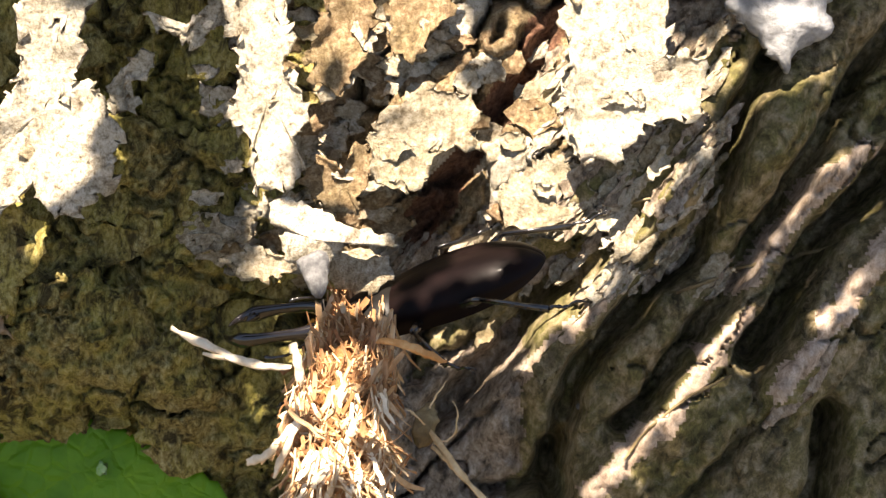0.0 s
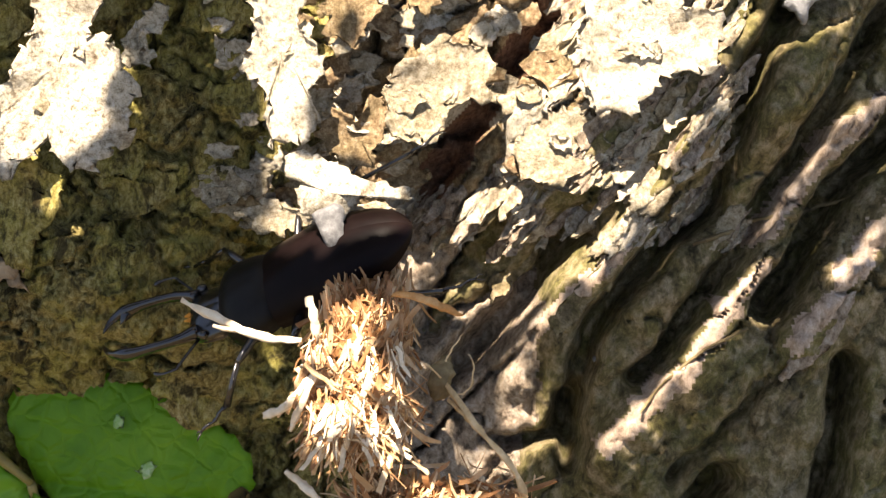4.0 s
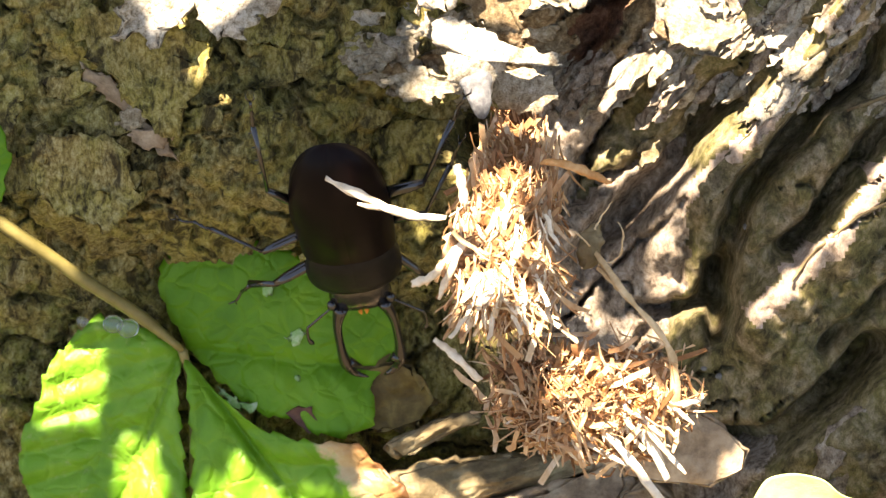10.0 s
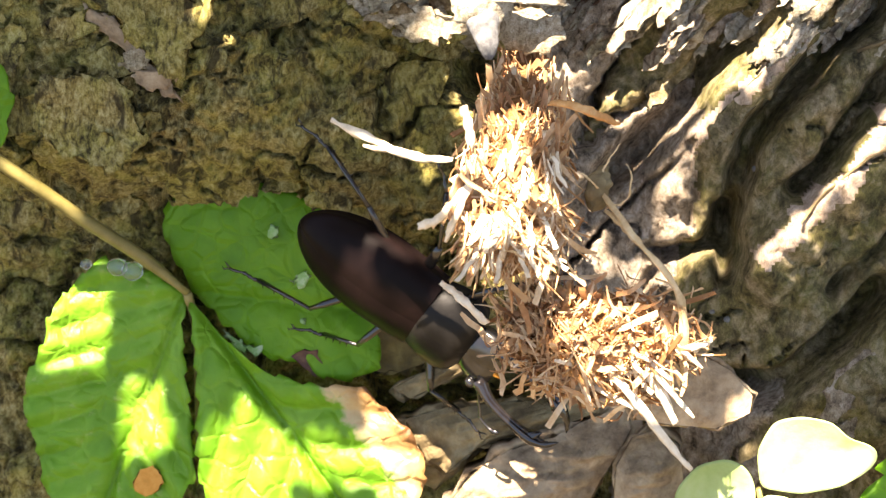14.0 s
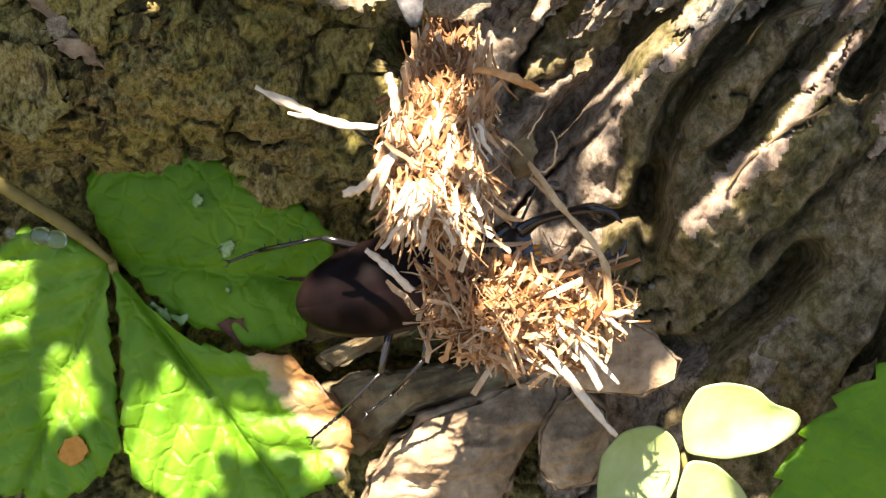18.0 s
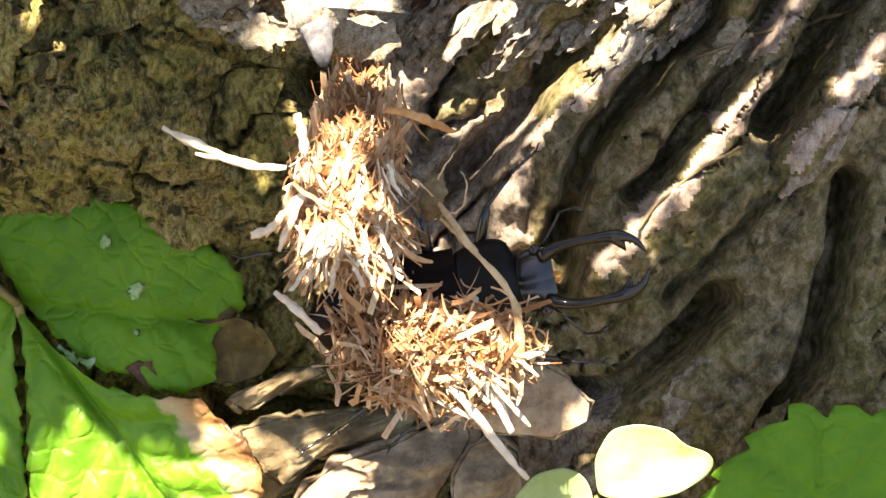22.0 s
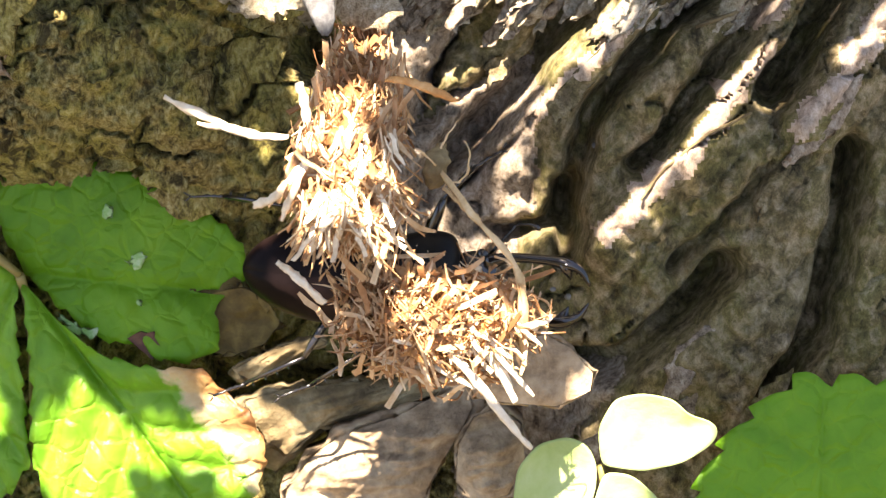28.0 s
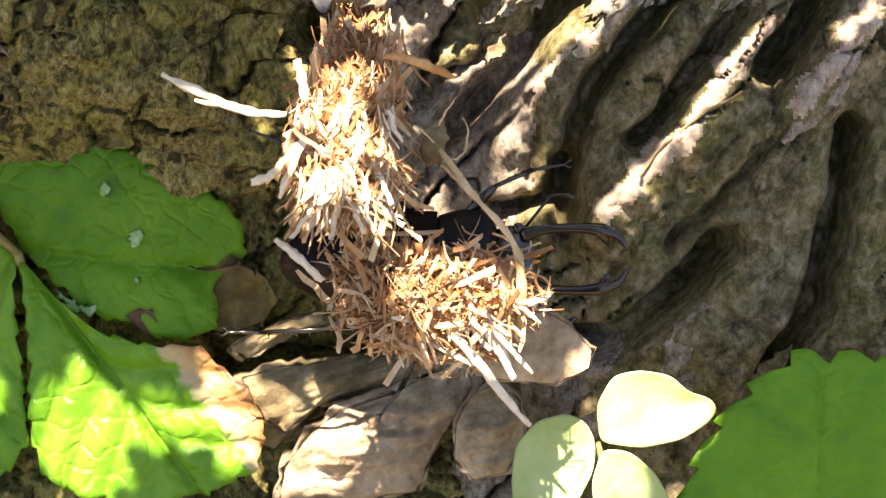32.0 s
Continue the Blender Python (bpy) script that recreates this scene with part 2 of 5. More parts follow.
    s.link(through_light, tr.inputs[0])
    mx = s.nt.nodes.new("ShaderNodeMixShader")
    mx.inputs[0].default_value = 0.32
    s.link(s.bsdf.outputs[0], mx.inputs[1])
    s.link(tr.outputs[0], mx.inputs[2])
    s.link(mx.outputs[0], s.nt.nodes["Material Output"].inputs[0])
    return s.m


M_LEAF = leaf_material("green_leaf", [(0.3, (0.075, 0.225, 0.010)), (0.5, (0.125, 0.32, 0.014)), (0.7, (0.18, 0.39, 0.022))], (0.25, 0.50, 0.02), 0.30)
# lighter than M_LEAF: the sun on these leaflets is put into their green
LEAF_SUNLIT = [(0.3, (0.095, 0.275, 0.012)), (0.5, (0.155, 0.375, 0.022)), (0.7, (0.22, 0.45, 0.045))]
M_LEAF_SUNLIT = leaf_material("sunlit_green_leaf", LEAF_SUNLIT, (0.36, 0.64, 0.06), 0.26, 0.4, sun_dapple=0.5)
M_LEAF_DRY = leaf_material("sunlit_green_leaf_with_dry_edge", LEAF_SUNLIT, (0.36, 0.64, 0.06), 0.26, 0.4, withered=(27.0, -21.0, 0.817, 0.577))
M_RUSTLEAF = simple_material("rusty_leaf", [(0.3, (0.055, 0.034, 0.008)), (0.5, (0.11, 0.075, 0.018)), (0.7, (0.19, 0.14, 0.04))], 0.3, 0.6, 0.3, 0.2)
M_SPOT = simple_material("orange_leaf_spot", [(0.3, (0.42, 0.20, 0.03)), (0.5, (0.58, 0.26, 0.045)), (0.7, (0.66, 0.36, 0.09))], 0.5, 0.6, 0.3, 0.2)
M_BITE = simple_material("bitten_leaf_edge", [(0.3, (0.045, 0.018, 0.014)), (0.5, (0.10, 0.045, 0.03)), (0.7, (0.17, 0.09, 0.05))], 0.5, 0.6, 0.3, 0.2)
M_PETIOLE = simple_material("petiole", [(0.3, (0.13, 0.11, 0.03)), (0.6, (0.25, 0.21, 0.07))], 0.15, 0.5, 0.4, 0.15)
M_CLOVER = simple_material("pale_clover", [(0.3, (0.30, 0.43, 0.12)), (0.5, (0.46, 0.58, 0.24)), (0.7, (0.58, 0.67, 0.36))], 0.12, 0.5, 0.4, 0.2, translucent=(0.55, 0.65, 0.25))
M_DROP = Shader("water_drop", 0.05, 0.5).colour((0.75, 0.82, 0.78)).m
M_DROP.node_tree.nodes["Principled BSDF"].inputs["Transmission Weight"].default_value = 0.95
M_SOIL = simple_material("leaf_mould", [(0.3, (0.035, 0.026, 0.015)), (0.5, (0.09, 0.068, 0.038)), (0.7, (0.18, 0.14, 0.08))], 0.05, 0.95, 0.2, 3.0)
M_SHELL = simple_material("dark_wing_case", [(0.3, (0.0036, 0.0021, 0.0020)), (0.5, (0.0062, 0.0035, 0.0033)), (0.7, (0.011, 0.0058, 0.0054))], 0.10, 0.42, 0.07, 0.03, coat=0.02)
M_BLACK = simple_material("black_chitin", [(0.3, (0.005, 0.005, 0.005)), (0.6, (0.011, 0.010, 0.010))], 0.3, 0.22, 0.6, 0.03, coat=0.5)
M_DULL = simple_material("dull_black_chitin", [(0.3, (0.005, 0.0045, 0.004)), (0.6, (0.010, 0.009, 0.008))], 0.3, 0.42, 0.16, 0.05)
M_MANDIBLE = simple_material("polished_black_chitin", [(0.3, (0.006, 0.005, 0.005)), (0.6, (0.012, 0.010, 0.010))], 0.3, 0.11, 0.5, 0.02, coat=0.55)
M_ORANGE = simple_material("orange_bristle", [(0.3, (0.55, 0.20, 0.02)), (0.6, (0.75, 0.33, 0.04))], 0.6, 0.5, 0.4, 0.1)
M_SCREEN_LEAF = simple_material("shading_leaf", [(0.3, (0.03, 0.09, 0.015)), (0.6, (0.06, 0.15, 0.03))], 0.05, 0.6, 0.4, 0.3)


# ---- mesh helpers (millimetres in, metres out) ----
def mesh_from(verts, faces, material, smooth=True, name="m"):
    me = bpy.data.meshes.new(name)
    v = np.asarray(verts, dtype=float) * MM
    me.from_pydata(v.tolist(), [], [tuple(int(i) for i in f) for f in faces])
    me.materials.append(material)
    if smooth:
        me.polygons.foreach_set("use_smooth", [True] * len(me.polygons))
    me.update()
    return me


def thing(name, origin=(0, 0, 0), mesh=None):
    ob = new(name, mesh)
    ob.matrix_world = BASE @ Matrix.Translation(Vector(origin) * MM)
    return ob


def piece(name, mesh, parent, label="", m=None):
    """Links a mesh as one part under a thing or a part."""
    ob = new(name, mesh)
    ob.parent = parent
    if m is not None:
        ob.matrix_basis = m
    return tagged(ob, label)


def part(name, verts, faces, material, parent, label="", smooth=True):
    return piece(name, mesh_from(verts, faces, material, smooth, name), parent, label)


LATTICE = {}


def vnoise(x, z, size, seed):
    """Smooth value noise in -1..1 on arrays; size: cell in mm."""
    if seed not in LATTICE:
        LATTICE[seed] = np.random.RandomState(seed).uniform(-1, 1, (128, 128))
    g = LATTICE[seed]
    a, b = np.asarray(x) / size + 1000.0, np.asarray(z) / size + 1000.0
    i, j = np.floor(a).astype(int), np.floor(b).astype(int)
    f, h = a - i, b - j
    f, h = f * f * f * (f * (f * 6 - 15) + 10), h * h * h * (h * (h * 6 - 15) + 10)
    i0, i1, j0, j1 = i % 128, (i + 1) % 128, j % 128, (j + 1) % 128
    return (g[i0, j0] * (1 - f) + g[i1, j0] * f) * (1 - h) + (g[i0, j1] * (1 - f) + g[i1, j1] * f) * h


def fbm(x, z, size, seed, octaves=4, gain=0.5):
    out, amp = 0.0, 1.0
    for k in range(octaves):
        out = out + amp * vnoise(x, z, size / 2 ** k, seed + k)
        amp *= gain
    return out


def sstep(a, b, v):
    t = np.clip((v - a) / (b - a), 0, 1)
    return t * t * (3 - 2 * t)


def grid_faces(nu, nv, closed=False):
    f = []
    for i in range(nu - 1):
        for j in range(nv if closed else nv - 1):
            k = (j + 1) % nv
            f.append((i * nv + j, i * nv + k, (i + 1) * nv + k, (i + 1) * nv + j))
    return f


def tube(points, radii, sides=8, flat=1.0, caps=True):
    """A tapered tube along points (mm); flat squeezes its section."""
    pts = [Vector(p) for p in points]
    verts, ref = [], Vector((0.13, -0.95, 0.27))
    for i, p in enumerate(pts):
        d = (pts[min(i + 1, len(pts) - 1)] - pts[max(i - 1, 0)]).normalized()
        a = d.cross(ref)
        a = a.normalized() if a.length > 1e-4 else d.orthogonal().normalized()
        b = d.cross(a)
        r = radii[i] if isinstance(radii, (list, tuple)) else radii
        for k in range(sides):
            w = 2 * math.pi * k / sides
            verts.append(tuple(p + a * (r * math.cos(w)) + b * (r * flat * math.sin(w))))
    faces = grid_faces(len(pts), sides, True)
    if caps:
        faces.append(tuple(range(sides))[::-1])
        n = (len(pts) - 1) * sides
        faces.append(tuple(range(n, n + sides)))
    return verts, faces


def curve(points, n):
    """Points along a smooth line through the given ones."""
    p = [Vector(q) for q in points]
    p = [p[0] * 2 - p[1]] + p + [p[-1] * 2 - p[-2]]
    out = []
    for s in range(n):
        u = s / (n - 1) * (len(p) - 3)
        i = min(int(u), len(p) - 4)
        t = u - i
        a, b, c, d = p[i:i + 4]
        out.append(0.5 * ((2 * b) + (c - a) * t + (2 * a - 5 * b + 4 * c - d) * t * t + (3 * b - a - 3 * c + d) * t ** 3))
    return out


def join(*shapes):
    verts, faces = [], []
    for v, f in shapes:
        n = len(verts)
        verts += [tuple(p) for p in v]
        faces += [tuple(i + n for i in q) for q in f]
    return verts, faces


def blade(outline, depth, thick=0.4, jag=0.6, jag_size=2.0, curl=0.0, bumps=0.0, seed=1, rings=9, step=0.9, teeth=0.0, relief=None, lean=(0.0, 0.0)):
    """A thin sheet inside an outline of (x, z), star-shaped about its middle. curl lifts its rim towards the viewer."""
    c = np.mean(np.array(outline), axis=0)
    pts = np.array(outline + [outline[0]])
    line = []
    for a, b in zip(pts[:-1], pts[1:]):
        n = max(2, int(np.hypot(*(b - a)) / step))
        line += [a + (b - a) * k / n for k in range(n)]
    line = np.array(line)
    if teeth == 0.0 and jag == 0.0 or teeth:
        for _ in range(4):
            line = (np.roll(line, 1, 0) + 2 * line + np.roll(line, -1, 0)) / 4
    d = line - c
    r = np.hypot(d[:, 0], d[:, 1])
    u = d / r[:, None]
    rim = line + jag * np.stack([fbm(line[:, 0], line[:, 1], jag_size, seed, 3, 0.65), fbm(line[:, 0], line[:, 1], jag_size, seed + 9, 3, 0.65)], 1)
    if teeth:
        length = np.cumsum(np.r_[0, np.hypot(*(np.diff(line, axis=0)).T)])
        rim = rim + u * (teeth * (0.5 - (length / (2.6 + 2.0 * teeth)) % 1.0))[:, None]
    n = len(line)
    verts = []
    for side in (0, 1):
        verts.append((c[0], c[1], 0.0))
        for k in range(1, rings + 1):
            f = (k / rings) ** 0.8 if k < rings - 1 else (0.93 if k < rings else 1.0)
            q = c + d * f if k < rings else rim
            verts += [(a, b, f) for a, b in q]
    v = np.array(verts)
    y = depth - curl * v[:, 2] ** 2 + bumps * fbm(v[:, 0], v[:, 1], 7.0, seed + 20, 4) + lean[0] * (v[:, 0] - c[0]) + lean[1] * (v[:, 1] - c[1])
    if relief:
        y = y + relief(v[:, 0], v[:, 1])
    half = len(v) // 2
    y[half:] += thick
    faces = []
    for side in (0, 1):
        o = side * half
        for j in range(n):
            k = (j + 1) % n
            tri = (o, o + 1 + j, o + 1 + k)
            faces.append(tri if side else tri[::-1])
            for i in range(rings - 1):
                a, b = o + 1 + i * n + j, o + 1 + i * n + k
                q = (a, a + n, b + n, b)
                faces.append(q if side else q[::-1])
    e = 1 + (rings - 1) * n
    for j in range(n):
        k = (j + 1) % n
        faces.append((e + j, e + k, half + e + k, half + e + j))
    return np.stack([v[:, 0], y, v[:, 1]], 1), faces


def vein_relief(base, tip, count, spread, height=0.28, width=0.45, fold=0.0):
    """Sunken midrib and side veins of a leaflet, with the fields between them arched."""
    b, t = np.array(base), np.array(tip)
    ax = (t - b) / np.hypot(*(t - b))
    nx = np.array((-ax[1], ax[0]))

    def f(x, z):
        s = (x - b[0]) * ax[0] + (z - b[1]) * ax[1]
        d = (x - b[0]) * nx[0] + (z - b[1]) * nx[1]
        out = height * 1.6 * np.exp(-(d / width) ** 2) - 0.05 * np.abs(d) - fold * np.maximum(-d, 0)
        w = (s - np.abs(d) * spread) / (np.hypot(*(t - b)) / count)
        return out - height * 1.5 * np.abs(np.sin(math.pi * w)) * sstep(0.2, 2.5, np.abs(d))
    return f


# ---- the tree: trunk, and the face of bark at its foot ----
def edge_line(z):
    """Where the mossy bark meets the ridged bark."""
    return -13.0 - 0.16 * z


def bark_base(x, z):
    right = sstep(-8, 14, x - edge_line(z))
    y = 4.0 + 5.0 * right + 0.10 * (z + 20) * right
    y = y - 8.5 * right * sstep(-9, 8, z - 0.25 * (x - 16)) * sstep(66, 42, x)
    valley = np.exp(-((x - edge_line(z) - 9) / 15.0) ** 2)
    y = y + 9.0 * valley * sstep(30, -8, z)
    y = y + 11.0 * sstep(-50, -62, z) * np.exp(-((x + 8) / 34.0) ** 2)
    y = y + 17.0 * sstep(-14, -40, z) * sstep(4, -16, x - edge_line(z))
    y = y - 5.0 * np.exp(-((x + 72) / 30.0) ** 2) * sstep(-28, -8, z)
    far = np.maximum(np.abs(x + 8) - 82, 0) + np.maximum(np.abs(z + 20) - 66, 0)
    return y + 0.030 * far ** 2


# straight cracks of the grey bark that run up to the right: place across, height (+) or depth (-), half width in mm
RIDGES = [(-11, 2.6, 3.5), (-3, 2.4, 3.0), (12, 3.0, 4.0), (5.5, -4.0, 2.4), (-7, -2.0, 1.0)]
# crests of the root: name, height, half width, line of (x, z)
CRESTS = [
    ("pink", 6.5, 3.4, [(6.9, -24.1), (14.2, -13.6), (21.0, -8.0), (26.2, 0.1), (33.5, 8.5)]),
    ("main", 8.0, 4.0, [(20.6, -34.5), (26.2, -28.9), (32.7, -22.8), (36.7, -16.8), (42.3, -9.6)]),
    ("upper", 6.0, 3.0, [(42.3, -4.3), (45.5, -0.7), (49.5, 4.1), (52.8, 9.3), (60.8, 15.0)]),
    ("outer", 5.0, 3.0, [(47.9, -20.0), (55.2, -9.2), (61.6, -2.3), (70, 6)]),
    ("mossy", 4.0, 6.0, [(40.7, 5.7), (46.3, 15.4), (56.0, 28.2), (64, 38)]),
    ("middle", 3.0, 5.0, [(19, -28), (24, -18), (31, -9)]),
    ("low", 4.5, 6.5, [(20, -60), (24.1, -55.7), (31.2, -49.3), (38.3, -45.4)]),
    ("broad", 4.0, 6.5, [(36, -62), (38.4, -53.4), (43.0, -43.8), (46.1, -34.3)]),
    ("edge", 4.5, 5.0, [(60, -64), (57.4, -53.5), (55.6, -40.7), (57.8, -28.8)]),
    ("slope", 3.0, 5.0, [(34, -36), (38.2, -29.5), (45.9, -18.5), (49.7, -11.6)]),
]
# furrows of the root: depth, half width, line of (x, z)
FURROWS = [
    (11, 3.0, [(15.6, -38), (16.8, -26.0), (20.1, -16.2), (27.4, -8.5), (36.4, 0.1), (40.0, 9.9), (42.9, 20.5), (48.6, 29)]),
    (9, 3.4, [(-3.6, -26.8), (3.8, -20.3), (9.5, -13.0), (16.8, -3.2)]),
    (10, 2.6, [(25.8, -25.3), (33.2, -16.3), (40.6, -7.3), (44.3, 0.9), (51.2, 10.7), (58.6, 23.0), (68, 34)]),
    (14, 4.2, [(44.7, -14.6), (50.4, -5.6), (56.9, 3.4), (66, 13)]),
    (14, 4.0, [(14, -55), (22.8, -54.0), (31.6, -46.3), (37.4, -40.1)]),
    (5, 1.1, [(30.0, -39.5), (37.1, -33.1), (42.6, -25.9), (48.9, -23.6)]),
    (13, 3.6, [(43, -62), (44.6, -58.3), (49.3, -50.1), (51.6, -42.8), (54.6, -33.2), (55.3, -24.4)]),
    (9, 2.2, [(5.2, -35.2), (13.2, -34.5), (14.8, -28.9)]),
]


def line_field(x, z, pts):
    """Distance from a bent line of (x, z); negative on its upper, sunny side."""
    best, sign = np.full(np.shape(x), 1e9), np.ones(np.shape(x))
    for (ax, az), (bx, bz) in zip(pts[:-1], pts[1:]):
        dx, dz = bx - ax, bz - az
        n = math.hypot(dx, dz)
        u = np.clip(((x - ax) * dx + (z - az) * dz) / n ** 2, 0, 1)
        d = np.hypot(x - ax - u * dx, z - az - u * dz)
        near = d < best
        best = np.where(near, d, best)
        sign = np.where(near, np.where(dx * (z - az) - dz * (x - ax) > 0, -1.0, 1.0), sign)
    return best * sign


FACE = {}
# the dark red furrow among the papery flakes: x, z and lean
RED = (4.2, 14.5, 0.66)


def build_tree():
    tree = thing("tree_trunk")
    tagged(tree, "old tree trunk with cracked mossy bark and a leaning root flare", "tree trunk", kind="structure")
    st = 0.45
    xs, zs = np.arange(-122, 104, st), np.arange(-108, 74, st)
    X, Z = np.meshgrid(xs, zs, indexing="ij")
    nx, nz = X.shape
    a = radians(50)
    ca, sa = math.cos(a), math.sin(a)
    ridged = sstep(-6, 6, X - edge_line(Z))
    P0, Q0 = (X * ca + Z * sa) * 0.33, -X * sa + Z * ca
    bend = (1.5 - 0.8 * sstep(10, 26, X - edge_line(Z))) * fbm(P0, Q0, 8, 15, 4)
    wx = X + (1 - ridged) * 2.6 * fbm(X, Z, 9, 11, 4) + 0.5 * fbm(X, Z, 1.6, 31, 2) - sa * bend * ridged
    wz = Z + (1 - ridged) * 2.6 * fbm(X, Z, 9, 21, 4) + 0.5 * fbm(X, Z, 1.6, 41, 2) + ca * bend * ridged
    side = wx > edge_line(wz)
    rs = np.random.RandomState(5)
    f1, f2, own = np.full(X.shape, 1e9), np.full(X.shape, 1e9), np.zeros(X.shape, int)
    seeds = []
    for i, j in itertools.product(range(24), range(20)):
        sx, sz = -128 + i * 10.0 + rs.uniform(-7, 7), -112 + j * 9.6 + rs.uniform(-7, 7)
        if sx < edge_line(sz) + 2:
            seeds.append((sx, sz, 0))
    for i, j in itertools.product(range(-6, 7), range(-13, 14)):
        p, q = i * 34 + (j % 2) * 17 + rs.uniform(-11, 11), j * 8.6 + rs.uniform(-3.0, 3.0)
        sx, sz = p * math.cos(a) - q * math.sin(a) + 20, p * math.sin(a) + q * math.cos(a) - 15
        if sx > edge_line(sz) - 2 and -20 < sx < 112 and -116 < sz < 84 and sz - 0.5 * sx < 6:
            seeds.append((sx, sz, 1))
    for i, j in itertools.product(range(-14, 15), range(-15, 16)):
        p, q = i * 11.5 + (j % 2) * 6 + rs.uniform(-5, 5), j * 6.6 + rs.uniform(-2.6, 2.6)
        sx, sz = p * math.cos(a) - q * math.sin(a) + 20, p * math.sin(a) + q * math.cos(a) + 15
        if sx > edge_line(sz) - 2 and -20 < sx < 112 and -116 < sz < 84 and sz - 0.5 * sx >= 6 - 2:
            seeds.append((sx, sz, 2))
    for n, (sx, sz, kind) in enumerate(seeds):
        dx, dz = wx - sx, wz - sz
        if kind:
            p, q = dx * math.cos(a) + dz * math.sin(a), -dx * math.sin(a) + dz * math.cos(a)
            d = np.hypot(p * (0.27 if kind == 1 else 0.58), q * 1.2)
        else:
            d = np.hypot(dx, dz)
        d = d + np.where(side == bool(kind), 0, 6.0)
        near = d < f1
        f2 = np.where(near, f1, np.minimum(f2, d))
        own = np.where(near, n, own)
        f1 = np.minimum(f1, d)
    gap = f2 - f1
    lots = rs.uniform(-1, 1, (len(seeds), 3))
    sxy = np.array([(s[0], s[1]) for s in seeds])
    right = sstep(-4, 8, X - edge_line(Z))
    worn = sstep(8, 26, X - edge_line(Z)) * sstep(26, 4, Z - 0.5 * X)
    Y = bark_base(X, Z) + (2.2 - 1.0 * right) * fbm(X, Z, 26, 51, 3)
    q = -wx * sa + wz * ca
    for q0, h, w in RIDGES:
        Y = Y - right * (1 - worn) * h * np.exp(-((q - q0) / w) ** 2)
    rx, rz = X + 0.5 * fbm(X, Z, 7, 215, 4, 0.65), Z + 0.5 * fbm(X, Z, 7, 225, 4, 0.65)
    swell, crest = np.zeros(X.shape), np.full(X.shape, 1e9)
    for name, h, w, pts in CRESTS:
        d = line_field(rx, rz, pts)
        swell -= 0.72 * h * np.where(d < 0, np.exp(-(d / (0.55 * w)) ** 2), np.exp(-(d / (1.5 * w)) ** 2))
        if name in ("pink", "main", "upper", "outer"):
            crest = np.minimum(crest, np.abs(d - 0.4))
    for h, w, pts in FURROWS:
        d = line_field(rx, rz, pts)
        swell += 1.15 * h * np.exp(-np.abs(d / (0.58 * w + 0.2 * vnoise(X, Z, 6, 245))) ** 4) * (0.85 + 0.3 * vnoise(X, Z, 8, 235))
    for _ in range(3):
        swell[1:-1, 1:-1] = (2 * swell[1:-1, 1:-1] + swell[:-2, 1:-1] + swell[2:, 1:-1] + swell[1:-1, :-2] + swell[1:-1, 2:]) / 6
    Y = Y + right * swell
    Y = Y + (1 - sstep(0.0, 1.1 + 0.5 * right, gap)) * (3.6 + 1.4 * right - 4.2 * worn + 2.2 * vnoise(X, Z, 12, 71) * (1 - worn)) * sstep(-0.7, 0.1, vnoise(X, Z, 15, 75) + 0.4 * right)
    Y = Y + lots[own, 0] * (1.0 - 0.5 * right - 0.35 * worn) + lots[own, 1] * 0.09 * (X - sxy[own, 0]) * (1 - 0.6 * right) + lots[own, 2] * 0.10 * (Z - sxy[own, 1]) * (1 - 0.6 * right)
    layer = fbm(wx + 0.9 * vnoise(X, Z, 0.9, 121), wz + 0.9 * vnoise(X, Z, 0.9, 131), 8.5, 81, 4, 0.6) * 3.0
    Y = Y + 0.60 * (np.floor(layer) + sstep(0.82, 1.0, layer - np.floor(layer))) * (1 - 0.72 * right + 0.30 * worn)
    along = fbm((wx * math.cos(a) + wz * math.sin(a)) * 0.28, q, 3.4, 91, 4)
    Y = Y + right * (0.22 - 0.07 * worn) * along + (0.45 - 0.15 * right - 0.2 * worn) * fbm(X, Z, 2.4, 101, 3, 0.65)
    Y = Y - 0.8 * worn * fbm(P0 * 1.8, Q0, 14, 201, 3)
    Y = Y + 9.0 * np.exp(-((X - -25.1) / 7.0) ** 2 - ((Z - -18.0) / 8.0) ** 2)
    Y = Y + 11.0 * np.exp(-((X + 25.0) / 9.0) ** 2 - ((Z + 8.0) / 5.5) ** 2)
    Y = Y + 13.0 * np.exp(-((X + 19.0) / 2.8) ** 2 - ((Z + 9.5) / 4.0) ** 2)
    Y = Y + 4.0 * np.exp(-((X - RED[0] - RED[2] * (Z - RED[1])) / 2.6) ** 2) * sstep(-1, 5, Z) * sstep(40, 33, Z)
    split = np.abs(fbm(P0 * 1.5 + 0.4 * vnoise(X, Z, 1.5, 141), Q0 + 0.5 * vnoise(X, Z, 1.3, 151), 9.0, 161, 3, 0.55))
    Y = Y + right * (3.2 - 0.6 * worn) * (1 - sstep(0.02, 0.07 + 0.04 * (1 - worn), split)) * sstep(-0.35, 0.25, vnoise(X, Z, 17, 171))
    split = np.abs(fbm(wx, wz, 8.0, 181, 3, 0.6))
    Y = Y + (1 - right) * 2.4 * (1 - sstep(0.02, 0.13, split)) * sstep(-0.1, 0.4, vnoise(X, Z, 16, 191))
    verts = np.stack([X, Y, Z], 2).reshape(-1, 3) * MM
    idx = np.arange(nx * nz).reshape(nx, nz)
    quads = np.stack([idx[:-1, :-1], idx[1:, :-1], idx[1:, 1:], idx[:-1, 1:]], 2).reshape(-1, 4)
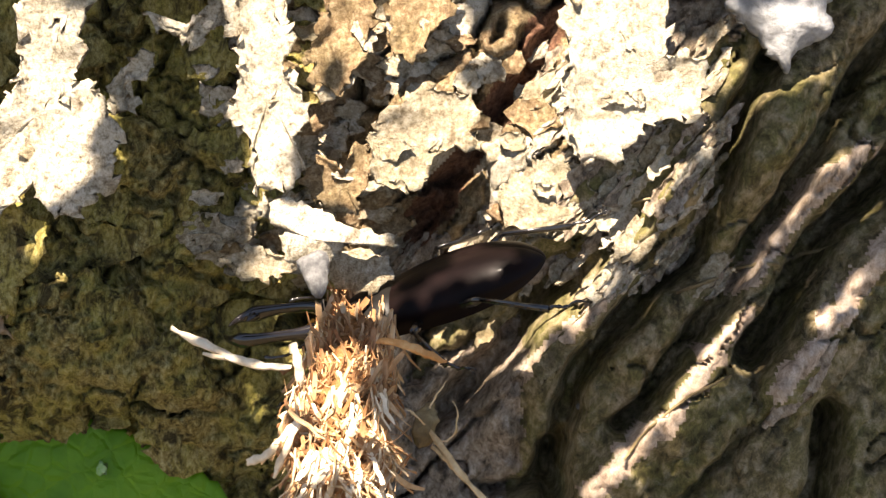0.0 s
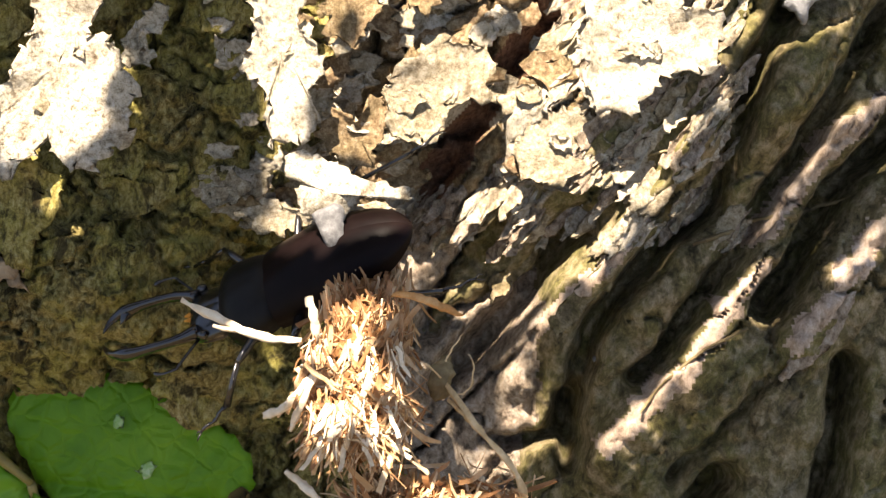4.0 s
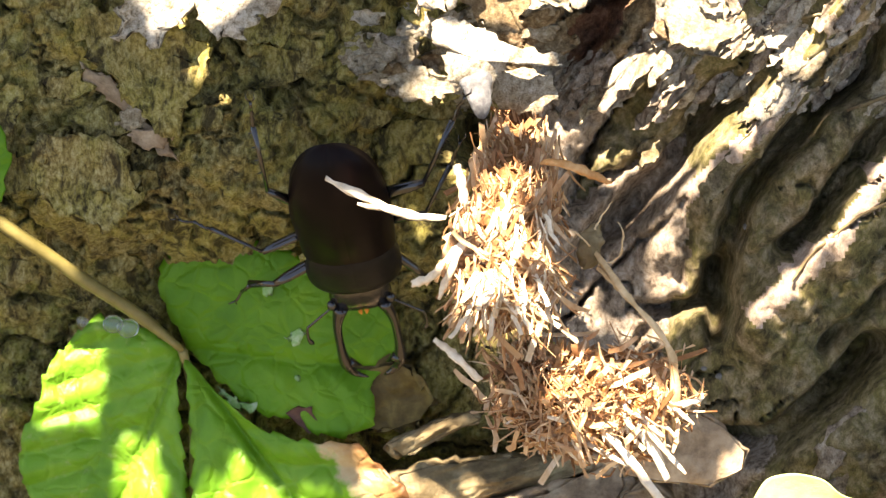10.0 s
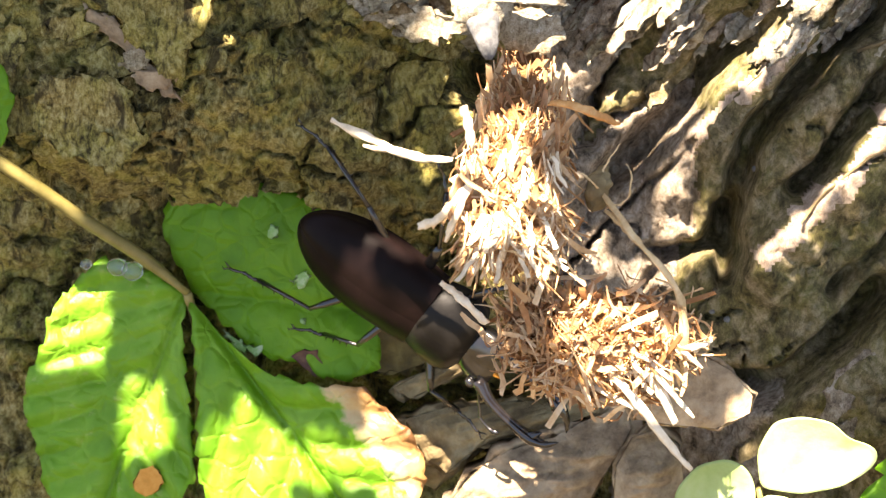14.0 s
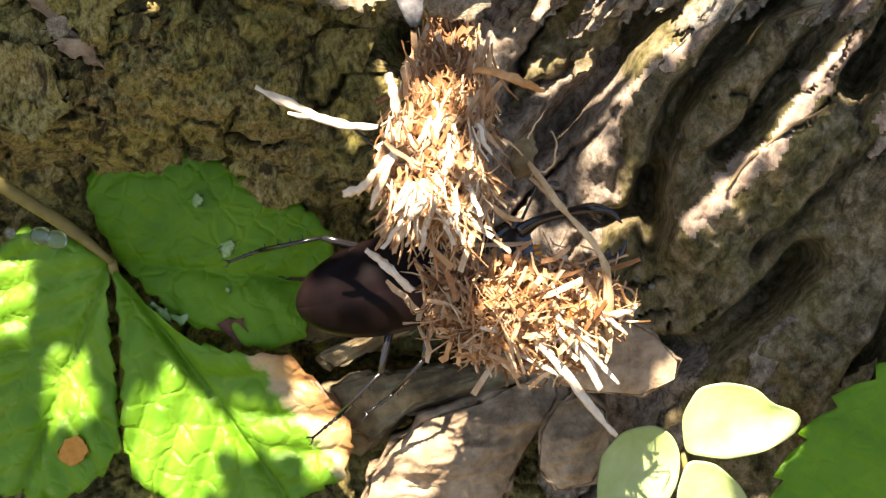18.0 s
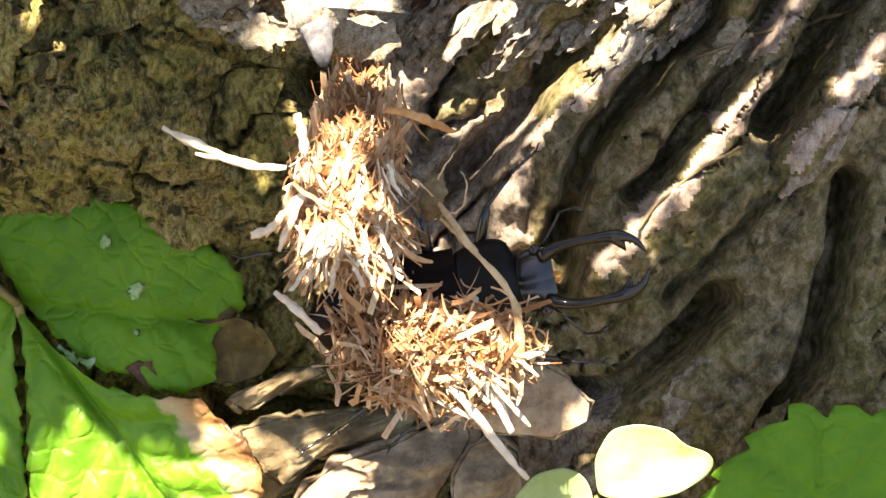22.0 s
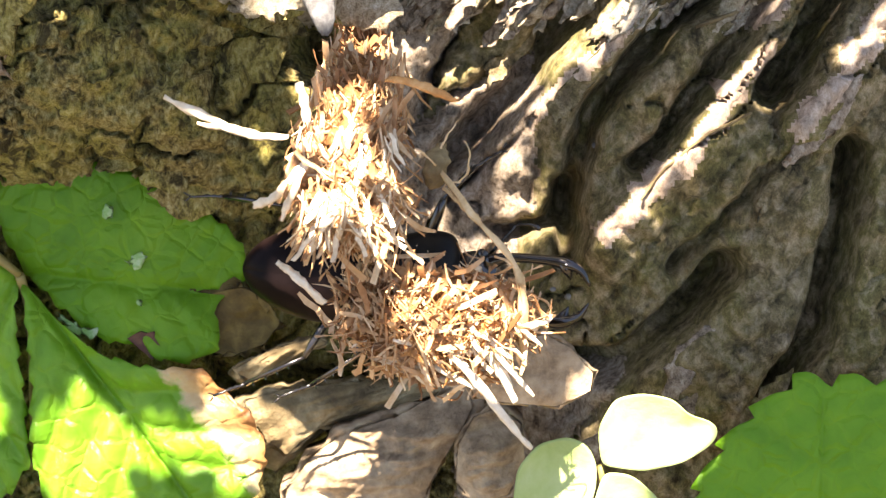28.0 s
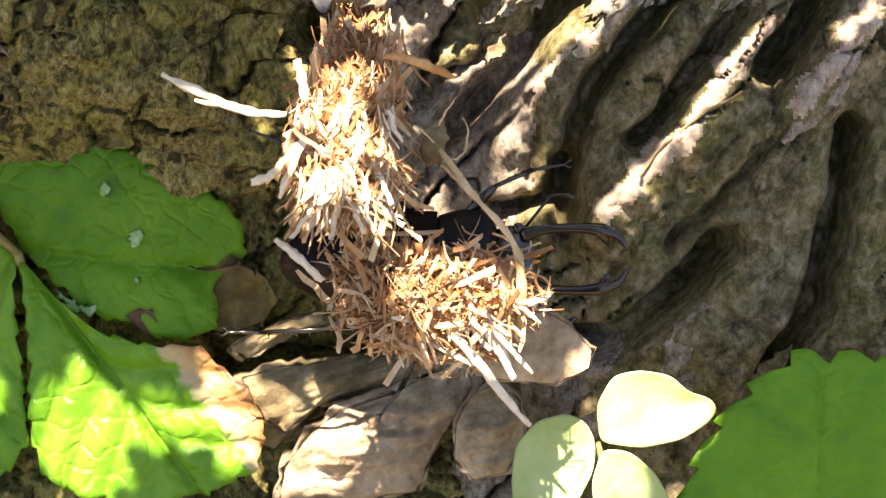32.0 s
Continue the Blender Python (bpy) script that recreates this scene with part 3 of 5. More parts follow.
    owner = own[:-1, :-1].reshape(-1)
    order = np.argsort(owner, kind="stable")
    cuts = np.searchsorted(owner[order], np.arange(len(seeds) + 1))
    for n in range(len(seeds)):
        f = quads[order[cuts[n]:cuts[n + 1]]]
        if len(f) < 8:
            continue
        used, inv = np.unique(f, return_inverse=True)
        me = bpy.data.meshes.new("bark_plate")
        me.from_pydata(verts[used].tolist(), [], inv.reshape(-1, 4).tolist())
        me.polygons.foreach_set("use_smooth", [True] * len(me.polygons))
        sx, sz, kind = seeds[n]
        if -26 < sx < 26 and -4 < sz < 60 and sx < 12 + 0.6 * sz:
            mat = M_INNER if lots[n, 2] < 0.35 else M_PAPER
        elif kind:
            mat = M_ROOT if sx - edge_line(sz) > 15 and sz - 0.5 * sx < 12 else M_GREY
        else:
            mat = M_MOSSY
        me.materials.append(mat)
        if -14 < sx < 34 and -10 < sz < 46:
            me.materials.append(M_RED)
            mid = verts[f].mean(axis=1) / MM
            off = mid[:, 0] - RED[0] - RED[2] * (mid[:, 2] - RED[1]) + 0.9 * fbm(mid[:, 0], mid[:, 2], 2.5, 251, 2)
            me.polygons.foreach_set("material_index", ((np.abs(off) < 3.0) & (mid[:, 2] > -1) & (mid[:, 2] < 37)).astype(np.int32))
        elif kind == 1 and mat is M_ROOT or kind == 2 and sx > 12:
            near = crest.reshape(-1)[f].mean(axis=1)
            if near.min() < 2.0:
                # faces close to the four named crests take the paler bark colour
                me.materials.append(M_CREST)
                mid = verts[f].mean(axis=1) / MM
                me.polygons.foreach_set("material_index", (near + 0.8 * fbm(mid[:, 0], mid[:, 2], 2.0, 261, 3) < 1.7).astype(np.int32))
        piece("bark_plate", me, tree)
    # thin ragged scales lifting off the plates
    FACE.update(y=Y, st=st)

    def surface(x, z):
        return Y[min(max(int(round((x + 122) / st)), 0), nx - 1), min(max(int(round((z + 108) / st)), 0), nz - 1)]

    fields = [(190, -34, 40, -4, 40, (M_INNER, M_CRUST, M_PAPER), 0.0, 1.0, 3.4), (60, -92, -18, -30, 38, (M_MOSSY, M_MOSSY, M_MOSSY), 0.0, 1.5, 4.6),
              (260, -10, 40, -6, 30, (M_GREY, M_CRUST, M_PAPER), a, 0.6, 1.7), (16, -8, 60, -72, 10, (M_ROOT, M_ROOT, M_GREY), a, 1.2, 2.8)]
    count = 0
    for many, x0, x1, z0, z1, mats, turn, lo, hi in fields:
        for k in range(many):
            cx, cz, r = rs.uniform(x0, x1), rs.uniform(z0, z1), rs.uniform(lo, hi)
            if (turn == 0.0) != (cx < edge_line(cz) + (30 if cz > 2 else 0)):
                continue
            long = r * (3.2 if turn else 1.25)
            out = []
            for w in np.linspace(0, 6.283, 13)[:-1]:
                g = rs.uniform(0.65, 1.15)
                u, v = long * g * math.cos(w), r * 0.8 * g * math.sin(w)
                out.append((cx + u * math.cos(turn) - v * math.sin(turn), cz + u * math.sin(turn) + v * math.cos(turn)))
            near = [surface(*p) for p in out] + [surface(cx, cz)]
            depth = float(np.percentile(near, 35)) - 0.35
            count += 1
            vv, ff = blade(out, depth, thick=0.5, jag=0.55, jag_size=1.3, curl=rs.uniform(-0.5, 0.9), bumps=0.35, seed=700 + count, rings=5, step=0.6,
                           lean=(rs.uniform(-0.14, 0.14), rs.uniform(-0.05, 0.22)))
            part("bark_scale", vv, ff, mats[rs.randint(3)], tree)
    # the upright trunk behind the face of bark
    prof = [(-0.02, 0.36), (0.0, 0.345), (0.05, 0.31), (0.10, 0.272), (0.16, 0.235), (0.24, 0.205), (0.4, 0.185), (0.8, 0.172), (1.4, 0.165), (2.2, 0.158)]
    verts, sides = [], 96
    inv = (BASE.inverted())
    for h, r in prof:
        for k in range(sides):
            w = 2 * math.pi * k / sides
            rr = r * (1 + 0.05 * math.sin(5 * w + 1.0) * max(0.15, 1 - h * 3) + 0.012 * math.sin(23 * w + h * 9)) - 0.012
            verts.append(tuple(inv @ Vector((rr * math.cos(w), 0.33 + rr * math.sin(w), h)) / MM))
    faces = grid_faces(len(prof), sides, True) + [tuple(range((len(prof) - 1) * sides, len(prof) * sides))]
    part("upper_trunk", verts, faces, M_TRUNK, tree, "grey upright trunk of the tree")
    return tree


def build_ground():
    n, verts, faces = 40, [], []
    ring = [0, 0.05, 0.1, 0.16, 0.24, 0.34, 0.5, 0.8, 1.4, 3, 8, 25, 80]
    for i, r in enumerate(ring):
        for k in range(n):
            w = 2 * math.pi * k / n
            x, y = r * math.cos(w), r * math.sin(w) - 0.1
            b = 0.008 * noise.noise(Vector((x * 20, y * 20, 0))) if r < 3 else 0.0
            verts.append((x, y, b - 0.004))
    me = bpy.data.meshes.new("ground")
    me.from_pydata(verts, [], grid_faces(len(ring), n, True))
    me.materials.append(M_SOIL)
    tagged(new("ground", me), "dark crumbly leaf mould at the tree's foot", "ground", kind="structure")


# ---- loose bark flakes ----
def inside(outline, x, z):
    hit = False
    for (ax, az), (bx, bz) in zip(outline, outline[1:] + outline[:1]):
        if (az > z) != (bz > z) and x < (bx - ax) * (z - az) / (bz - az) + ax:
            hit = not hit
    return hit


def torn_layers(ob, name, outline, depth, mats, many, seed, lo=0.9, hi=2.6, lift=0.5):
    """Small ragged layers that lift off the face of a flake."""
    rs = np.random.RandomState(seed)
    pts = np.array(outline)
    o = np.array((*pts.mean(axis=0)[:1], depth, pts.mean(axis=0)[1]))
    done = 0
    for k in range(many * 6):
        x, z = rs.uniform(*np.sort((pts[:, 0].min(), pts[:, 0].max()))), rs.uniform(pts[:, 1].min(), pts[:, 1].max())
        if done == many or not inside(outline, x, z):
            continue
        done += 1
        r, turn = rs.uniform(lo, hi), rs.uniform(0, 3.14)
        out = []
        for w in np.linspace(0, 6.283, 12)[:-1]:
            g = rs.uniform(0.6, 1.15)
            u, q = 1.5 * r * g * math.cos(w), 0.8 * r * g * math.sin(w)
            out.append((x + u * math.cos(turn) - q * math.sin(turn), z + u * math.sin(turn) + q * math.cos(turn)))
        v, f = blade(out, depth - lift - 0.35 * rs.rand(), thick=0.3, jag=0.6, jag_size=1.0, curl=rs.uniform(-0.1, 0.35), bumps=0.3, seed=seed + done, rings=5, step=0.5,
                     lean=(rs.uniform(-0.10, 0.10), rs.uniform(-0.08, 0.10)))
        part(name, v - o, f, mats[rs.randint(len(mats))], ob)


def build_flakes():
    def flake(name, label, outline, depth, mat, category="bark flake", **k):
        o = np.mean(np.array(outline), axis=0)
        v, f = blade(outline, depth, **k)
        ob = thing(name, (o[0], depth, o[1]), mesh_from(v - np.array((o[0], depth, o[1])), f, mat, True, name))
        span = np.ptp(np.array(outline), axis=0)
        if span.min() > 7 and mat is not M_STONE and depth > -14:
            mats = (M_MOSSY, M_MOSSY, M_MOSSY) if mat is M_MOSSY else (mat, mat, M_PAPER, M_CRUST)
            torn_layers(ob, "torn_layer", outline, depth - max(0, k.get("curl", 0)) * 0.4, mats, int(min(5, span[0] * span[1] / 60)), k["seed"], 0.8, 2.2, 0.1)
        return tagged(ob, label, category, "peeling flakes on the bark")

    flake("bark_flake", "small white torn flake with a forked edge",
          [(-46.6, 21.6), (-45.4, 23.5), (-43.7, 24.1), (-42.7, 26.2), (-41, 28), (-39.6, 27.2), (-39.4, 25.4), (-41.3, 23.5), (-43.9, 22.7), (-42.7, 20.5), (-42.3, 18.5), (-43.9, 19), (-45.5, 20.4)], -5, M_PAPER, jag=0.8, jag_size=1.2, step=0.5, curl=0.6, bumps=0.6, seed=351, thick=0.4)
    flake("bark_flake", "narrow white torn flake between the papery strips",
          [(-41, 32.9), (-38.8, 32), (-36.7, 30.3), (-34.2, 30.5), (-31.9, 33.2), (-29.9, 35.1), (-30.7, 32), (-33, 28.9), (-34.2, 27), (-35.4, 28.5), (-37.3, 29.3), (-39.6, 30.9)], -5, M_PAPER, jag=0.8, jag_size=1.2, step=0.5, curl=0.6, bumps=0.6, seed=361, thick=0.4)
    flake("bark_flake", "large pale papery flake of bark with a ragged lower edge",
          [(-54.9, 38.5), (-49.5, 37), (-48, 32.4), (-51.8, 31.6), (-51.1, 29.3), (-48.4, 26.6), (-50.3, 23.5), (-46.1, 21.6), (-43.8, 15.5), (-44.3, 8.9), (-48.8, 4.3), (-53, 4.8), (-55.5, 8.2), (-60.3, 4.3), (-64.1, 5.1), (-66.8, 3.9), (-66.1, 8.5), (-62.6, 14.7), (-58.8, 20.1), (-57.2, 23.9), (-58, 30.8)],
          -8, M_PAPER, jag=1.2, jag_size=1.7, step=0.5, curl=1.4, bumps=1.1, seed=201, thick=0.7)
    flake("bark_flake", "long white papery strip peeling off the bark",
          [(-27.3, 38.7), (-20.4, 38.7), (-21.9, 32.5), (-21, 28.6), (-21.9, 24), (-18.8, 21.7), (-18.4, 17.4), (-20.4, 14.7), (-18.8, 10.9), (-21.9, 7), (-24.2, 8.6), (-25.4, 7.4), (-26.6, 10.9), (-25.8, 14.7), (-29.3, 17.4), (-27.7, 21.7), (-28.1, 27.1), (-28.9, 32.5)],
          -7, M_PAPER, jag=1, jag_size=1.5, step=0.5, curl=1.6, bumps=1.2, seed=211, thick=0.6)
    flake("bark_flake", "curled white bark flake with a pointed tip over the frass",
          [(-22.8, 6.8), (-19.8, 6.5), (-13.8, 3.8), (-7.1, 1.2), (-6.5, 0.1), (-10.8, 1.2), (-13.4, 2.5), (-13.8, 0.1), (-14.9, -1.1), (-15.3, -3.7), (-16.7, -4.4), (-17.9, -3.7), (-18.5, -2.9), (-20.2, -2.0), (-21.3, 0.1), (-21.5, 2.0), (-19.8, 4.4), (-20.9, 4.7), (-22.1, 3.1), (-23.3, 4.2)],
          -15, M_PAPER, jag=0.62, jag_size=1.2, step=0.5, curl=-1.5, bumps=0.9, seed=221, thick=0.6)
    flake("bark_flake", "broad flat sunlit bark flake with a straight end",
          [(17, 39.3), (31.1, 39.3), (31.5, 29.9), (31.1, 27.2), (36.6, 26.6), (36.8, 18.5), (31.1, 18.3), (27.2, 16.2), (23.6, 12.3), (20.9, 13.4), (18.5, 12.3), (17.4, 15.8), (18.5, 18.5), (16.2, 21.3), (17.8, 26), (16.2, 31.5)],
          -2, M_PAPER, jag=0.88, jag_size=1.8, step=0.5, curl=1.0, bumps=1.0, seed=231, thick=0.9)
    flake("bark_flake", "brown inner bark flake with a torn pale rim",
          [(-20.1, 9.6), (-17.7, 13.1), (-13.8, 11.2), (-12.6, 14.7), (-9.8, 14.3), (-10.2, 8.8), (-12.6, 6.4), (-11.4, 4.4), (-14.6, 5.2), (-17.7, 6.8)],
          0, M_INNER, jag=0.75, jag_size=1.4, step=0.5, curl=1.2, bumps=0.9, seed=241, thick=0.5)
    flake("bark_flake", "olive thin bark flake with a torn pale rim",
          [(-11.3, 15.1), (-7.4, 19), (-1.9, 22.9), (3.6, 22.1), (5.2, 19), (2.8, 14.3), (-1.1, 12.7), (-1.9, 9.5), (-6.6, 8), (-9.8, 8.7), (-9.4, 11.9)],
          -1, M_CRUST, jag=1, jag_size=1.5, step=0.5, curl=0.9, bumps=1.0, seed=251, thick=0.5)
    flake("bark_flake", "brown flake of bark with papery rim high on the trunk",
          [(-17.6, 38.6), (-10.5, 39.3), (-9, 32.3), (-11.3, 26), (-14.5, 20.5), (-17.6, 22.9), (-18.8, 27.6), (-16, 31.5)],
          -2, M_INNER, jag=1, jag_size=1.5, step=0.5, curl=1.4, bumps=1.0, seed=261, thick=0.5)
    flake("bark_flake", "thin torn flake of reddish bark",
          [(-8.2, 37.9), (0.5, 39.5), (1.3, 33.2), (-1.1, 30), (-5, 26.1), (-7.4, 27.7), (-6.6, 31.6)],
          -1, M_INNER, jag=1, jag_size=1.5, step=0.5, curl=1.0, bumps=1.0, seed=271, thick=0.5)
    flake("bark_flake", "sunlit bark plate with cracked surface beside the frass",
          [(7.7, 8.9), (14.1, 13.3), (18.1, 12.1), (22.1, 8.1), (21.3, 5.7), (16.5, 3.3), (11.7, 2.1), (8.5, 3.3)],
          4, M_CRUST, jag=1, jag_size=1.5, step=0.5, curl=0.4, bumps=0.9, seed=281, thick=1.2)
    flake("bark_flake", "pale patch of bark crust in the shade of the hollow",
          [(-30.6, -0.8), (-26.4, -0.1), (-21.8, -0.8), (-19.5, -2.2), (-18.6, -3.7), (-21.8, -3.4), (-24.9, -4.4), (-28, -3.5)],
          -4, M_CRUST, jag=0.75, jag_size=1.1, step=0.5, curl=0.4, bumps=0.6, seed=291, thick=0.6)
    flake("bark_flake", "granular tan crust of bark above the frass",
          [(-16.1, -0.8), (-11.6, -0.1), (-7.5, -0.9), (-7.1, -3.8), (-9.4, -5.7), (-13.9, -5.7), (-15.4, -4.5)],
          -10, M_CRUST, jag=0.62, jag_size=0.9, step=0.5, curl=-0.6, bumps=0.9, seed=301, thick=0.9)
    flake("bark_scale", "grey moss-tinged scale of bark standing off the trunk",
          [(-73.7, 1.2), (-69.7, -0.4), (-66.2, -3.5), (-65.5, -5.1), (-65.2, -7.8), (-62.8, -8.2), (-59.7, -12.5), (-62.1, -11.3), (-65.2, -7.4), (-69, -4.3), (-72.9, -1.1)],
          -2, M_CHIP, "bark scale", jag=0.38, jag_size=1.1, step=0.5, curl=-0.6, bumps=0.4, seed=311, thick=0.5)
    flake("bark_scale", "broad mossy scale of bark with a lifted rim",
          [(-72.4, 8.9), (-60.6, 7.3), (-54.4, 3.4), (-55.3, -0.5), (-57.7, -3.6), (-58.6, -7.4), (-62.6, -8.2), (-65.6, -4.3), (-68.7, -0.4), (-72.6, 2)],
          -3, M_MOSSY, "bark scale", jag=1, jag_size=2, step=0.5, curl=1.0, bumps=0.9, seed=321, thick=1.0)
    flake("bark_scale", "olive scale of bark with a ragged outline",
          [(-80.1, -11.2), (-75.3, -8.1), (-69.7, -9.7), (-65.9, -12.8), (-65.2, -18.3), (-69.3, -22.2), (-75.6, -19.9), (-80.3, -15.9)],
          -3, M_MOSSY, "bark scale", jag=1.1, jag_size=2, step=0.5, curl=1.0, bumps=0.9, seed=331, thick=1.0)
    flake("lichen_crust", "pale grey lichen-covered lump on the bark",
          [(39.2, 39.6), (55, 39.6), (54.6, 33.3), (54.3, 30.9), (51.1, 28.9), (48.3, 25.5), (46.7, 27.8), (44, 30.1), (40.8, 33.3)],
          0, M_STONE, "lichen", jag=0.75, jag_size=2, step=0.5, curl=-2.5, bumps=1.0, seed=341, thick=2.0)
    v, f = tube(curve([(-17.5, -15, -0.9), (-16.9, -15.5, -3), (-16.4, -16, -6.4)], 12), [1.6, 2.1, 2.2, 2.1, 2.0, 1.8, 1.7, 1.6, 1.5, 1.3, 0.9, 0.3], 14, 0.8)
    v = [tuple(Vector(p) + 0.5 * Vector(noise.noise_vector(Vector(p) * 0.8))) for p in v]
    tagged(thing("cocoon", (0, 0, 0), mesh_from(v, f, M_COCOON, True, "cocoon")), "small grey silky cocoon under the curled flake", "cocoon")


# ---- frass ----
def fibre(length, width, bend, rs):
    """A flat splinter along -z from the origin."""
    rings, verts = 6, []
    twist = rs.uniform(-1.0, 1.0)
    ends = [rs.uniform(0.6, 1.0), 1.0, 0.95, 0.95, 0.9, rs.uniform(0.25, 0.85)]
    kink = rs.normal(0, 0.018 * length, (rings, 2))
    for i in range(rings):
        u = i / (rings - 1)
        w = width * ends[i] * (0.75 + 0.4 * rs.rand())
        h = w * 0.22
        c, s = math.cos(twist * u), math.sin(twist * u)
        px, py = bend[0] * u * u * length + kink[i, 0], bend[1] * u * u * length + kink[i, 1]
        for a, b in ((-w, -h), (w, -h), (w, h), (-w, h)):
            tip = 0.05 * length * rs.uniform(-1, 1) if i in (0, rings - 1) else 0.0
            verts.append((px + (a * c - b * s) * 0.5, py + (a * s + b * c) * 0.5, -u * length + tip))
    return verts, grid_faces(rings, 4, True) + [(3, 2, 1, 0), (rings * 4 - 4, rings * 4 - 3, rings * 4 - 2, rings * 4 - 1)]


FRASS_LINE = [(-12.7, 0, -6.5), (-12.4, -14, -11.3), (-12.2, -28, -16.4), (-12.5, -36, -22.2), (-12.7, -40, -26.6), (-12.2, -39, -30.2)]
FRASS_SIZE = [2.0, 4.4, 5.5, 5.4, 5.4, 4.8]
CLUMP = (-2.8, -32, -40.5)


def build_frass():
    rs = np.random.RandomState(77)
    frass = thing("frass_column")
    tagged(frass, "hanging column of straw-coloured wood shavings pushed out of a bore hole", "wood frass")
    path, size = curve(FRASS_LINE, 26), np.interp(np.linspace(0, 5, 26), range(6), FRASS_SIZE)
    v, f = tube(path, [s * 0.56 for s in size], 20, 0.9)
    v = [tuple(Vector(p) + 1.3 * Vector(noise.noise_vector(Vector(p) * 0.35)) + 0.5 * Vector(noise.noise_vector(Vector(p) * 1.3))) for p in v]
    part("core", v, f, M_CORE, frass, "packed brown shavings inside the column")
    protos, rusty, tan = [], [], []
    for k in range(14):
        L = rs.uniform(3.2, 9.0)
        vv, ff = fibre(L, rs.choice([0.22, 0.3, 0.42, 0.58, 0.8]), (rs.uniform(-0.5, 0.5), rs.uniform(-0.5, 0.5)), rs)
        protos.append(mesh_from(vv, ff, M_FIBRE, False, "fibre"))
        rusty.append(mesh_from(vv, ff, M_RUST, False, "fibre"))
        tan.append(mesh_from(vv, ff, M_TAN, False, "fibre"))

    def laid(p, d):
        """A pose at p (mm) whose -z points along d."""
        q = Vector((0, 0, -1)).rotation_difference(d).to_matrix().to_4x4()
        return Matrix.Translation(p * MM) @ q @ Matrix.Rotation(rs.uniform(0, 6.28), 4, 'Z')

    def on_column(u):
        i = u * 25
        a = int(min(i, 24))
        return path[a].lerp(path[a + 1], i - a), size[a]

    # shavings lie against the lumpy column in every direction, most of them downwards
    def lump(u, w):
        return 1.0 + 0.30 * float(fbm(9.0 * u, 2.2 * w, 1.6, 601, 2))

    def strip(u, spread, out, length, lo=0.55, hi=1.05):
        c, r = on_column(u)
        w = rs.uniform(-0.6, 3.74)
        side = Vector((math.cos(w), -math.sin(w), 0.0))
        flat = side.cross(Vector((0, 0, 1))).normalized()
        a = rs.normal(0, spread) + 0.9 * float(vnoise(6.0 * u, 2.0 * w, 1.3, 621))
        d = Vector((0, 0, -math.cos(a))) + flat * math.sin(a) + side * rs.uniform(-0.22, out)
        d = d.normalized()
        return laid(Vector(c) + side * r * lump(u, w) * rs.uniform(lo, hi) - d * length * rs.uniform(0.25, 0.6) + Vector((0, 0, rs.uniform(-0.5, 1.5))), d)

    def anywhere(spread, out, length, low=0.0, high=1.0, hi=0.85):
        return lambda: strip(rs.uniform(low, high), spread, out, length, 0.45, hi)

    def loose(count, pose_of, lo, hi, thin, wide):
        shapes = []
        for k in range(count):
            m = pose_of()
            vv, ff = fibre(rs.uniform(lo, hi), rs.uniform(thin, wide), (rs.uniform(-0.55, 0.55), rs.uniform(-0.55, 0.55)), rs)
            shapes.append(([tuple(m @ (Vector(p) * MM) / MM) for p in vv], ff))
        return join(*shapes)

    for k in range(250):
        u = rs.rand() ** 1.25
        rust = rs.rand() > 0.22 + 0.70 * u
        piece("fibre", ((rusty, tan)[k % 2] if rust else protos)[rs.randint(14)], frass, m=strip(u, 0.38, 0.08 + 0.25 * u, 6.0, 0.8, 1.1))
    ribbons = []
    for k in range(8):
        vv, ff = fibre(rs.uniform(6.0, 10.0), rs.uniform(0.45, 0.95), (rs.uniform(-0.25, 0.25), rs.uniform(-0.25, 0.25)), rs)
        ribbons.append([mesh_from(vv, ff, mt, False, "ribbon") for mt in (M_RUST, M_TAN)])
    for k in range(46):
        u = rs.uniform(0.05, 0.72)
        piece("ribbon", ribbons[rs.randint(8)][int(rs.rand() < 0.35)], frass, m=strip(u, 0.28, 0.06, 7.0, 0.85, 1.1))
    # tufts of pale broken splinters: height along the column, way round it, spread, number
    pale = []
    for k in range(8):
        vv, ff = fibre(rs.uniform(3.0, 6.8), rs.uniform(0.35, 0.95), (rs.uniform(-0.12, 0.12), rs.uniform(-0.12, 0.12)), rs)
        pale.append(mesh_from(vv, ff, M_WHITEWOOD, False, "pale_splinter"))
    for u0, w0, many, lean_out in ((0.50, 2.75, 9, 0.5), (0.55, 0.35, 8, 0.3), (0.48, 1.6, 8, 0.12), (0.58, 1.2, 6, 0.2), (0.72, 0.6, 9, 0.75), (0.76, 1.4, 12, 0.6), (0.78, 2.1, 12, 0.6), (0.90, 1.1, 8, 0.9), (0.95, 2.5, 9, 0.9), (0.88, 1.7, 9, 0.6), (0.30, 2.7, 3, 0.15)):
        for k in range(many):
            u, w = min(0.99, u0 + rs.normal(0, 0.035)), w0 + rs.normal(0, 0.22)
            c, r = on_column(u)
            side = Vector((math.cos(w), -math.sin(w), 0.0))
            d = (Vector((0, 0, -1)) + side * lean_out * rs.uniform(0.5, 1.4) + Vector(rs.normal(0, 0.30, 3))).normalized()
            piece("pale_splinter", pale[rs.randint(8)], frass, m=laid(Vector(c) + side * r * rs.uniform(0.75, 1.0) + Vector((0, 0, 2.2)), d))
